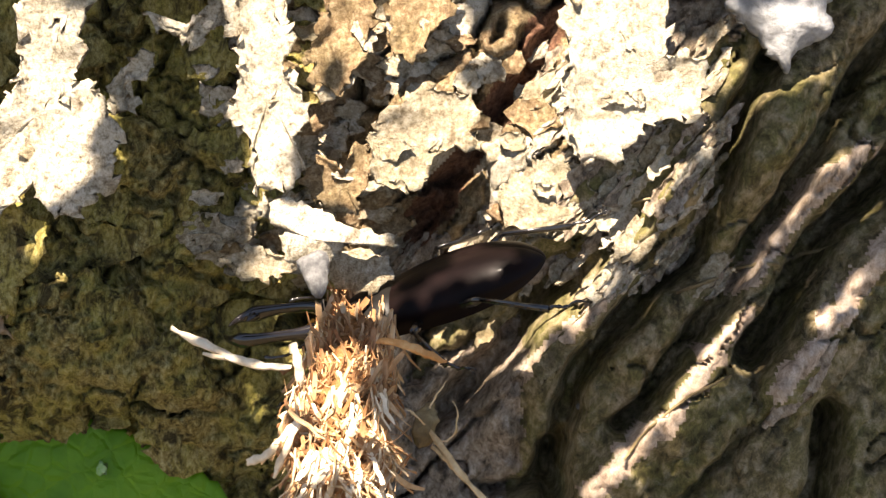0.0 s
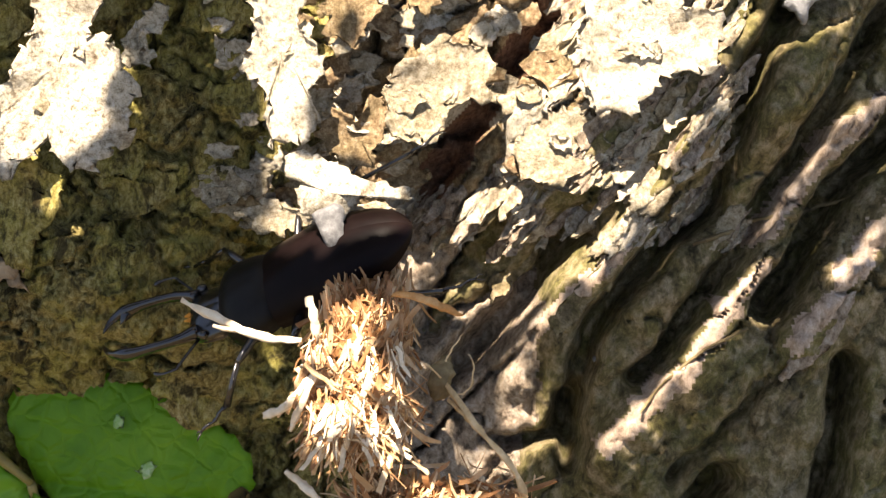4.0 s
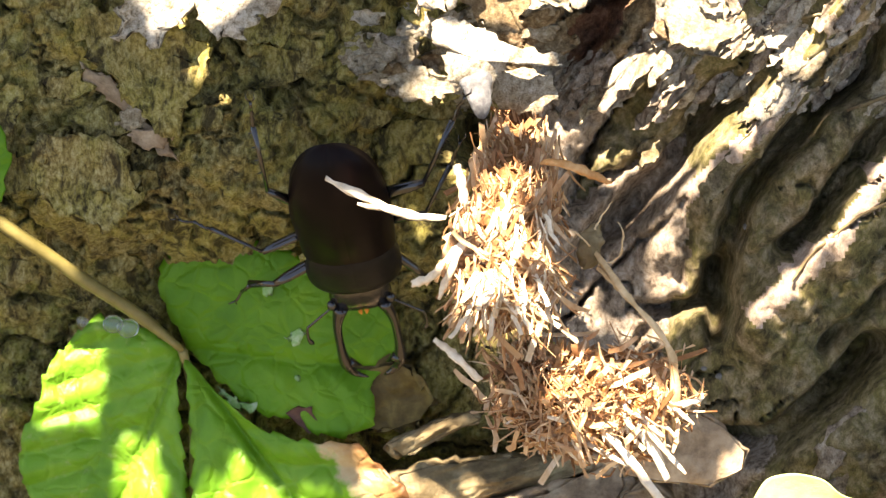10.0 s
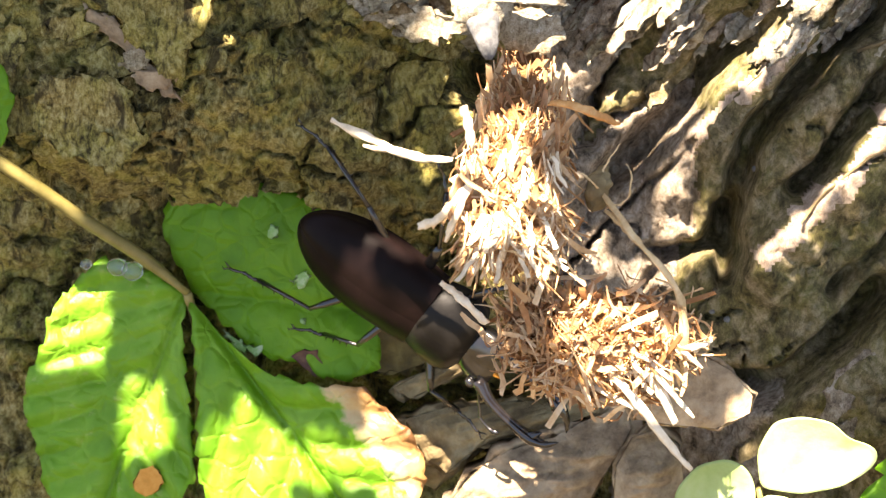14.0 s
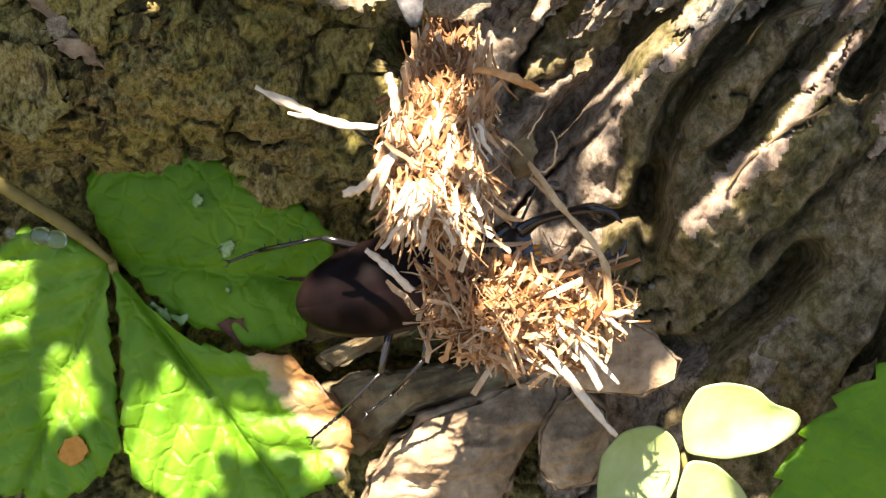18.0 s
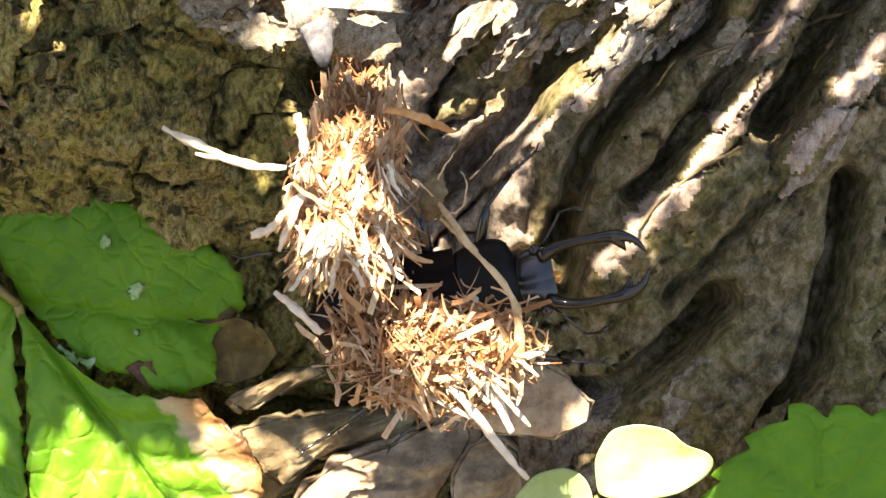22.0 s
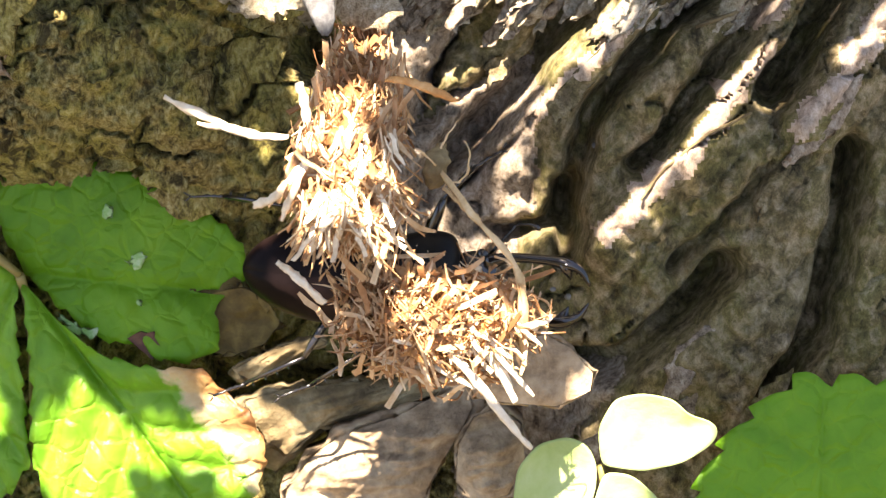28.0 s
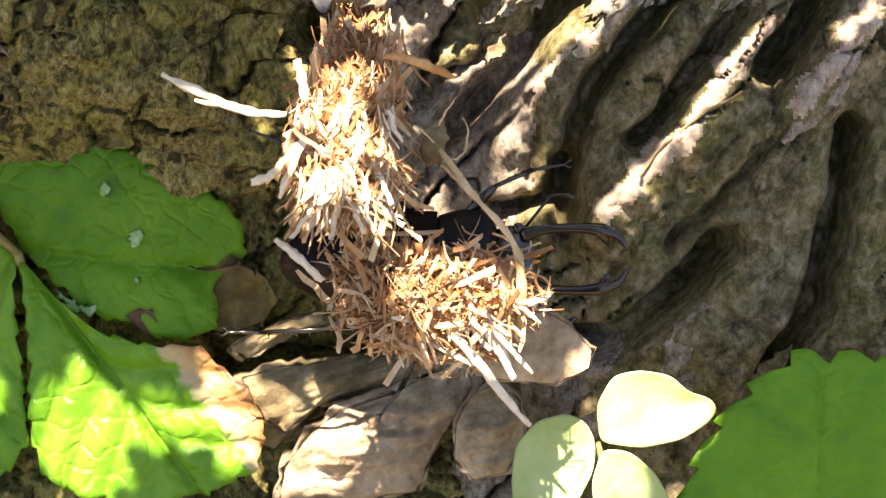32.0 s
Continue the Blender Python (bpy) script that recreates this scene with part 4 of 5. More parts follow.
    tagged(part("fibre_mass", *loose(420, anywhere(0.6, 0.3, 4.5, 0.2, 1.0, 1.0), 2.5, 7.5, 0.10, 0.5), M_FIBRE_STUFF, frass, "tangled fine straw-coloured shavings", False), kind="stuff")
    tagged(part("rusty_mass", *loose(520, anywhere(0.5, 0.16, 5.0, 0.0, 0.85), 3.0, 7.0, 0.2, 0.8), M_RUST, frass, "rusty brown shavings near the bore hole", False), kind="stuff")
    hairs = []
    for k in range(170):
        m, L, b = strip(rs.rand(), 0.9, 0.5, 3.0), rs.uniform(2.5, 6.5), rs.normal(0, 1.1, 4)
        v, f = tube(curve([(0, 0, 0), (b[0], b[1], -L * 0.5), (b[2], b[3], -L)], 7), [0.1, 0.13, 0.13, 0.12, 0.1, 0.08, 0.04], 4)
        hairs.append(([tuple(m @ (Vector(p) * MM) / MM) for p in v], f))
    tagged(part("hair_mass", *join(*hairs), M_RUST, frass, "fine curled brown wood hairs", False), kind="stuff")

    clump = thing("frass_clump")
    tagged(clump, "loose bristly clump of brown and straw-coloured wood shavings", "wood frass")
    cx, cy, cz = CLUMP
    verts, faces = [], []
    for i in range(13):
        for j in range(22):
            a, b = math.pi * i / 12, 2 * math.pi * j / 22
            p = Vector((cx + 10.5 * math.sin(a) * math.cos(b), cy + 7 * math.cos(a), cz + 6.0 * math.sin(a) * math.sin(b)))
            verts.append(tuple(p + 1.6 * Vector(noise.noise_vector(p * 0.3))))
    part("core", verts, grid_faces(13, 22, True), M_CORE, clump, "packed brown shavings inside the clump")

    nests = []
    for k in range(60):
        a, rad = rs.uniform(0, 6.28), math.sqrt(rs.rand())
        n = Vector((math.cos(a) * rad, -math.sqrt(max(0.02, 1 - rad * rad)), math.sin(a) * rad))
        t = n.cross(Vector(rs.normal(0, 1, 3))).normalized()
        d = t * 0.95 + n * rs.uniform(-0.3, 0.4) + Vector((0.12, 0, -0.22))
        nests.append((Vector((cx + 11.4 * n.x, cy + 7 * n.y, cz + 6.4 * n.z)), d.normalized()))

    def in_nest():
        p, d = nests[rs.randint(len(nests))]
        d = (d + Vector(rs.normal(0, 0.55, 3))).normalized()
        return laid(p - d * rs.uniform(1.5, 5.0) + Vector(rs.normal(0, 1.1, 3)), d)

    for k in range(150):
        piece("fibre", (rusty if k % 6 < 1 else tan if k % 6 < 3 else protos)[rs.randint(14)], clump, m=in_nest())
    tagged(part("rusty_mass", *loose(240, in_nest, 1.8, 6, 0.15, 0.9), M_RUST, clump, "rusty brown shavings", False), kind="stuff")
    tagged(part("fibre_mass", *loose(380, in_nest, 1.8, 6.5, 0.10, 0.8), M_TAN, clump, "tangled straw-coloured shavings", False), kind="stuff")

    hairs = []
    for k in range(150):
        m, L, b = in_nest(), rs.uniform(2.0, 5.0), rs.normal(0, 1.1, 4)
        v, f = tube(curve([(0, 0, 0), (b[0], b[1], -L * 0.5), (b[2], b[3], -L)], 7), [0.08, 0.11, 0.12, 0.11, 0.1, 0.08, 0.04], 4)
        hairs.append(([tuple(m @ (Vector(p) * MM) / MM) for p in v], f))
    tagged(part("hair_mass", *join(*hairs), M_RUST, clump, "fine curled brown wood hairs", False), kind="stuff")
    # broad orange curls, flat on the clump
    curls = []
    for k in range(9):
        vv, ff = fibre(rs.uniform(2.6, 5.5), rs.uniform(0.6, 1.6), (rs.choice([-1, 1]) * rs.uniform(0.2, 0.6), rs.uniform(-0.3, 0.3)), rs)
        curls.append([mesh_from(vv, ff, mt, False, "curl") for mt in (M_SHAVING, M_RUST)])
    for k in range(80):
        a, rad = rs.uniform(0, 6.28), 0.95 * math.sqrt(rs.rand())
        n = Vector((math.cos(a) * rad, -math.sqrt(1 - rad * rad), math.sin(a) * rad))
        t = n.cross(Vector(rs.normal(0, 1, 3))).normalized()
        d = (t + n * rs.uniform(-0.25, 0.3)).normalized()
        p = Vector((cx + 11.2 * n.x, cy + 7.6 * n.y, cz + 6.6 * n.z)) - d * 2.0
        piece("curl", curls[rs.randint(9)][k % 2], clump, m=laid(p, d))
    # pale broken splinters, most of them on the lower slope of the clump
    for k in range(64):
        a, rad = rs.normal(-0.9, 0.75), math.sqrt(rs.uniform(0.15, 1.0))
        n = Vector((math.cos(a) * rad, -math.sqrt(max(0.02, 1 - rad * rad)), math.sin(a) * rad))
        d = (n * 0.35 + Vector((0.45, -0.1, -0.75)) + Vector(rs.normal(0, 0.4, 3))).normalized()
        p = Vector((cx + 11.2 * n.x, cy + 8.0 * n.y, cz + 6.4 * n.z)) - d * 2.6
        piece("pale_splinter", pale[rs.randint(8)], clump, m=laid(p, d))
    for k in range(34):
        p, d = nests[rs.randint(len(nests))]
        d = (d + Vector((0.1, -0.1, -0.2)) + Vector(rs.normal(0, 0.5, 3))).normalized()
        piece("ribbon", ribbons[rs.randint(8)][k % 2], clump, m=laid(p - d * rs.uniform(2.0, 5.5), d))
    for k in range(26):
        p, d = nests[rs.randint(len(nests))]
        if p.x < cx + 1 and p.z > cz - 2:
            continue
        d = (Vector((0.7, -0.3, -0.9)) + Vector(rs.normal(0, 0.45, 3))).normalized()
        L = rs.uniform(3.5, 8)
        b = Vector(rs.normal(0, 0.5, 3))
        v, f = tube(curve([p - d * 1.5, p + d * L * 0.4 + b, p + d * L], 8), [0.3, 0.42, 0.45, 0.42, 0.4, 0.36, 0.3, 0.18], 6, 0.5)
        part("splinter", v, f, M_WHITEWOOD, clump, "bleached wood splinter")

    def splinter(name, label, pts, radii, mat, flat=0.5, cat="splinter"):
        v, f = tube(curve(pts, 16), list(np.interp(np.linspace(0, 1, 16), np.linspace(0, 1, len(radii)), radii)), 7, flat)
        v = [tuple(Vector(p) + 0.26 * Vector(noise.noise_vector(Vector(p) * 1.1)) + 0.16 * Vector(noise.noise_vector(Vector(p) * 3.1))) for p in v]
        o = Vector(pts[-1])
        return tagged(thing(name, o, mesh_from([tuple(Vector(p) - o) for p in v], f, mat, True, name)), label, cat)

    stick = splinter("wood_splinter", "bleached white wood splinter sticking out of the frass",
                     [(-35.8, -27, -13.6), (-31.7, -28, -15.5), (-27.2, -30, -17.4), (-23.2, -32, -18.2), (-19.9, -34, -18.2)], [0.3, 0.6, 0.55, 0.6, 0.5, 0.3], M_WHITEWOOD)
    v, f = tube([(0, 0, 0), (-1.6, -0.3, 0.2), (-3.0, -0.4, 0.6)], [0.35, 0.34, 0.2], 6)
    part("twig_stub", [tuple(Vector(p) + Vector((-8.5, 4.6, 0.9))) for p in v], f, M_WHITEWOOD, stick)
    for pts, r in (([(-0.7, -40, -43.6), (2.6, -41, -46.9), (5.6, -42, -50.8), (9, -42, -54.9)], [0.5, 0.6, 0.55, 0.25]),
                   ([(3.7, -38, -44), (5.7, -38, -46.7), (7.1, -38, -49.9)], [0.5, 0.6, 0.4]),
                   ([(-21, -40, -32.6), (-18.6, -41, -34.2), (-15.5, -41, -37.3)], [0.3, 0.55, 0.4]),
                   ([(-23.6, -41, -25.7), (-20.7, -42, -24.3), (-17.4, -41, -20.4)], [0.55, 0.5, 0.35]),
                   ([(-20.3, -41, -27.4), (-18.7, -42, -23.6), (-17.1, -41, -20.4)], [0.3, 0.5, 0.35]),
                   ([(7.1, -38, -41.2), (9.5, -37, -40.7), (11.6, -36, -40)], [0.4, 0.4, 0.3])):
        splinter("wood_splinter", "pale wood splinter poking out of the frass", pts, r, M_WHITEWOOD)
    splinter("wood_splinter", "orange-brown curled shaving on the frass", [(-8.2, -34, -11.4), (-5.2, -36, -11.6), (-2.6, -36.5, -12.6), (0.4, -36, -14)], [0.25, 0.5, 0.6, 0.25], M_SHAVING)
    splinter("wood_splinter", "small white splinter in the frass", [(-18.6, -34, -11.7), (-17.9, -35, -13.9), (-17.6, -34, -17.4)], [0.5, 0.6, 0.4], M_WHITEWOOD)
    splinter("dry_grass_blade", "curved dry grass stem hanging beside the frass",
                    [(-2.9, -33, -20.4), (-0, -36, -24.6), (3.4, -38, -28.8), (6.7, -38, -32.6), (8, -38, -36.7), (8.1, -37, -40.7), (8.1, -36, -44.3)],
                    [0.15, 0.42, 0.4, 0.36, 0.62, 0.8, 0.2], M_STRAW, 0.5, "grass blade")
    v, f = tube(curve([(-1.4, -32, -19.4), (-2.2, -34, -21.7), (-2.8, -33, -24.9)], 10), [0.3, 0.8, 1.2, 1.4, 1.2, 1.4, 1.3, 1.0, 0.7, 0.2], 12, 0.8)
    v = [tuple(Vector(p) + 0.55 * Vector(noise.noise_vector(Vector(p) * 1.1)) + 0.3 * Vector(noise.noise_vector(Vector(p) * 3.0))) for p in v]
    tagged(thing("dry_bud", (0, 0, 0), mesh_from(v, f, M_LITTER, True, "dry_bud")), "shrivelled brown bud on the dry grass blade", "dry bud")
    for pts in ([(-1.6, -34, -19.6), (-0.4, -35, -17.4), (0.6, -35, -16.2)], [(-2.2, -35, -21.5), (-3.6, -36, -20.2), (-4.6, -36, -19.6)], [(-1.2, -34.5, -24.0), (1.2, -35, -23.0), (1.8, -35, -20.6), (1.2, -35, -18.6)]):
        splinter("plant_hair", "thin dry hair curling from the bud", pts, [0.14, 0.12, 0.05], M_STRAW, 1.0, "plant hair")
    splinter("grass_stalk", "broken dry stalk beside the grass blade", [(-1.4, -35, -24.3), (0.8, -36.5, -26.2), (3.0, -37.5, -28.0)], [0.3, 0.36, 0.25], M_STRAW, 0.7, "grass stalk")
    return stick


# ---- plants ----
def build_leaf():
    J = (-62.4, 11, -40.9)
    leaf = thing("three_leaflet_leaf", J)
    tagged(leaf, "green three-leaflet vine leaf with a bitten edge and a brown tip", "leaf")
    o = np.array(J)

    def leaflet(outline, base, tip, mat, label, depth, fold=0.0, **k):
        rel = vein_relief(base, tip, 6.5, 0.75, 0.3 if mat is M_LEAF else 0.75, fold=fold)
        v, f = blade(outline, depth, thick=0.25, jag=0.12, jag_size=3.0, teeth=0.8, relief=rel, rings=16, step=0.6, **k)
        part("leaflet", v - o, f, mat, leaf, label)

    leaflet([(-62.4, -41.3), (-65.5, -35.6), (-66.8, -31.1), (-65.6, -27), (-60.6, -23.5), (-56.2, -25), (-49.7, -25.2), (-44.1, -27.6), (-40.9, -29.9), (-35.3, -32.5), (-31.3, -36.6), (-30.1, -40.7), (-30.8, -42.8), (-34.1, -44.6), (-35, -47.3), (-33.9, -51.8), (-37.4, -53.9), (-41.5, -53.9), (-44.1, -53), (-45.5, -50.8), (-48, -51.7), (-52.9, -49.6), (-57.7, -45.9)],
            (-62.4, -41.3), (-29.9, -44.7), M_LEAF, "dark green shaded leaflet with a bite in its edge", 14, seed=401, curl=-1.5, bumps=0.35, fold=0.22)
    leaflet([(-63, -41.5), (-65.9, -38.5), (-70.9, -36.4), (-75.1, -35.6), (-78.6, -39), (-82.5, -42.8), (-84, -48.7), (-86.7, -53.8), (-87.3, -58.9), (-85.3, -64.9), (-84.6, -70.9), (-79.6, -76), (-71.1, -76.8), (-65, -73.3), (-61.6, -68.1), (-62.2, -60.5), (-63.2, -49.4)],
            (-63, -41.5), (-77, -75.1), M_LEAF_SUNLIT, "green leaflet coloured lighter for sunlight, with raised fields between the veins", 13, seed=411, curl=1.0, bumps=0.4)
    leaflet([(-62.2, -41.7), (-60, -45.1), (-55, -49.2), (-50.9, -52.6), (-43.4, -54.4), (-36.7, -54.4), (-32.6, -58.4), (-28.9, -61.7), (-27.3, -66.7), (-28.6, -72.7), (-35.3, -76.1), (-45.4, -78), (-54.7, -76.4), (-59.7, -73), (-61.1, -67), (-61.1, -58.6), (-61.3, -49.3)],
            (-62.2, -41.7), (-37, -77), M_LEAF_DRY, "green leaflet coloured lighter for broken sunlight, with a dry brown edge", 12, seed=421, curl=1.0, bumps=0.4)
    v, f = blade([(-47.6, -50.4), (-45.5, -49.2), (-43.6, -49.8), (-42.6, -52.4), (-43.8, -53.6), (-45.6, -52.2)], 12.6, thick=0.2, jag=0.3, jag_size=1.5, curl=0.3, seed=431)
    part("bitten_edge", v - o, f, M_BITE, leaf, "purple-brown dried edge of a bite")
    v, f = blade([(-71.2, -68.9), (-70, -67.2), (-68.3, -66.6), (-66.9, -67.5), (-66.4, -69), (-67.3, -70.4), (-69, -71), (-70.5, -70.4)], 10.6, thick=0.2, jag=0.3, jag_size=1.5, seed=441)
    part("rust_spot", v - o, f, M_SPOT, leaf, "rusty spot on the leaflet")
    v, f = tube([Vector(p) - Vector(J) for p in curve([J, (-68.1, 8, -35.4), (-75, 3, -29.6), (-82.1, -3, -23), (-89, -6, -18), (-99.4, -8, -14.8)], 22)], [0.55, 0.6, 0.75, 0.9, 1.0, 1.0] + [1.0] * 16, 9)
    part("petiole", v, f, M_PETIOLE, leaf, "yellowish leaf stalk")
    v, f = tube([Vector(p) - Vector(J) for p in curve([J, (-62.3, 17, -47.5), (-62.8, 20, -56.6), (-63.5, 23, -71.3)], 12)], 0.7, 8)
    part("stalk", v, f, M_PETIOLE, leaf, "reddish stalk behind the leaflets")
    # thin streaks, paler than the leaflet they lie on
    for sm in ([(-50.4, -31.5), (-49, -31.2), (-49.2, -33.1), (-50.1, -33)], [(-47.3, -39.4), (-45.6, -38), (-44.2, -38.6), (-46.1, -40.1)], [(-57.8, -46.4), (-54.6, -48.8), (-51.7, -49.4), (-52.8, -50.3), (-55.8, -49.3)], [(-46.2, -45.3), (-45.2, -45.1), (-45.4, -45.9)]):
        v, f = blade(sm, 13.0, thick=0.06, jag=0.6, jag_size=0.9, rings=3, step=0.25, seed=447)
        part("pale_smear", v - o, f, M_STREAK, leaf, "faint pale streak on the leaflet")

    for px, pz, r in ((-72.3, -36.9, 1.6), (-70.1, -37.5, 1.7), (-76.9, -36.5, 0.9)):
        verts = []
        for i in range(8):
            for j in range(14):
                a, b = math.pi * i / 7, 2 * math.pi * j / 14
                verts.append((r * math.sin(a) * math.cos(b), 0.28 * r * math.cos(a), 0.85 * r * math.sin(a) * math.sin(b)))
        tagged(thing("water_drop", (px, 9.5, pz), mesh_from(verts, grid_faces(8, 14, True), M_DROP, True, "drop")), "clear water drop on the green leaf", "water drop", "drops on the leaf")

    def other_leaf(name, label, outline, depth, base, tip, mat, seed, teeth=0.9, **k):
        c = np.mean(np.array(outline), axis=0)
        org = np.array((c[0], depth, c[1]))
        v, f = blade(outline, depth, thick=0.25, jag=0.1, jag_size=3.0, teeth=teeth, relief=vein_relief(base, tip, 5.5, 0.75, 0.22), rings=14, step=0.6, seed=seed, **k)
        ob = thing(name, org)
        part("blade", v - org, f, mat, ob)
        stalk = curve([(base[0], depth + 0.5, base[1]), (base[0] + 1, depth + 8, base[1] - 18), (base[0], depth + 14, base[1] - 36)], 8)
        v, f = tube([Vector(p) - Vector(org) for p in stalk], 0.6, 7)
        part("stalk", v, f, M_PETIOLE, ob)
        return tagged(ob, label, "leaf")

    other_leaf("serrated_leaf", "green serrated leaf growing low beside the bark",
               [(29.2, -72.9), (31.8, -67.5), (32.9, -64.4), (36.6, -59.1), (42.6, -53.8), (47, -51.4), (50, -53.1), (53, -51.6), (57.4, -53.1), (62.7, -53.2), (68.9, -59.3), (70.6, -67.8), (66.3, -77.8), (52.8, -81.6), (39.9, -80), (32.3, -76.8)], -12,
               (49, -80.8), (48.5, -51.5), M_LEAF, 451, teeth=1.9, curl=-1.0)
    other_leaf("serrated_leaf", "edge of a small green leaf against the bark",
               [(-89.2, -4.9), (-86.1, -6.4), (-83.9, -8), (-83.1, -11.9), (-84.2, -15.8), (-84.6, -19), (-87.3, -19.8), (-91.2, -15.8), (-91.8, -9.5)], -4,
               (-91.1, -12.7), (-83.5, -12.7), M_LEAF, 461, curl=-0.5)
    JC = (19, -14, -63.5)
    clover = thing("clover_leaf", JC)
    tagged(clover, "pale sunlit three-lobed clover leaf on a thin stalk", "clover")
    oc = np.array(JC)
    for outline, lb, s in (([(19, -63.1), (18.5, -58.1), (20.7, -54.1), (24.4, -53.4), (28.5, -54.2), (30.6, -56.5), (33.4, -57.1), (34.7, -58.5), (33.4, -60.5), (29.7, -62.8), (24.5, -63.9)], "heart-shaped leaflet blazing in the sun", 471),
                           ([(18.5, -63.1), (17.4, -60.4), (14.8, -59.1), (10.7, -60.1), (7.9, -63.4), (7.3, -68.4), (7.7, -73), (11.8, -74.6), (15.9, -71.5), (18.2, -66.9)], "leaflet half in shade", 481),
                           ([(19.3, -63.9), (23, -64.3), (26.4, -67.3), (28.7, -71.6), (27.6, -75.4), (23.1, -77), (18.5, -74.6), (17.9, -68.4)], "sunlit leaflet", 491)):
        v, f = blade(outline, -14, thick=0.25, jag=0.0, curl=1.2, seed=s, rings=10, step=0.6)
        part("leaflet", v - oc, f, M_CLOVER, clover, lb)
    v, f = tube([Vector(p) - Vector(JC) for p in curve([(JC[0], JC[1] + 0.4, JC[2]), (JC[0] + 2, -8, JC[2] - 14), (JC[0] + 1, 2, JC[2] - 36)], 10)], 0.45, 7)
    part("stalk", v, f, M_PETIOLE, clover)


# ---- rootlets, a grain and glint beads on the bark ----
def build_details():
    def face(x, z):
        return float(FACE["y"][int((x + 122) / FACE["st"]), int((z + 108) / FACE["st"])])

    for pts, r in (([(33.6, 3, -6.2), (38.7, 0, -4.5), (44.1, -1, -2.4), (49.7, 0, -1.9), (57.4, 0, 0.3)], 0.32),
                   ([(25.4, 3, -29.7), (28.6, 0, -25.6), (34.2, 1, -21), (40.8, 3, -17.9)], 0.22),
                   ([(15.8, 6, 4.9), (22.1, 4, 4.5), (26, 3, 6.1), (29.4, 5, 7.3)], 0.2)):
        line = curve(pts, 26)
        over = np.convolve(np.pad([face(p.x, p.z) for p in line], 2, mode='edge'), np.ones(5) / 5, 'valid')
        v, f = tube([(p.x, d - 0.8, p.z) for p, d in zip(line, over)], r, 6)
        v = [tuple(Vector(p) + 0.3 * Vector(noise.noise_vector(Vector(p) * 0.5))) for p in v]
        tagged(thing("rootlet", (0, 0, 0), mesh_from(v, f, M_LITTER, True, "rootlet")), "thin dark rootlet clinging to the bark", "rootlet", "rootlets on the bark")
    # first bead is a pale grain; the other two shape the beetle's foot-tip glints
    for p, r in (((20.1, 1, -22.9), 0.6), ((13.9, -2, -43.6), 0.35), ((16.1, -2, -44.5), 0.5)):
        verts = []
        for i in range(7):
            for j in range(10):
                a, b = math.pi * i / 6, 2 * math.pi * j / 10
                verts.append((r * 1.3 * math.sin(a) * math.cos(b), 0.6 * r * math.cos(a), r * math.sin(a) * math.sin(b)))
        tagged(thing("resin_bead", (p[0], face(p[0], p[2]) - 0.2, p[2]), mesh_from(verts, grid_faces(7, 10, True), M_COCOON, True, "bead")), "tiny pale bead for a bark grain and for foot-tip glints", "resin bead", "beads on the bark")


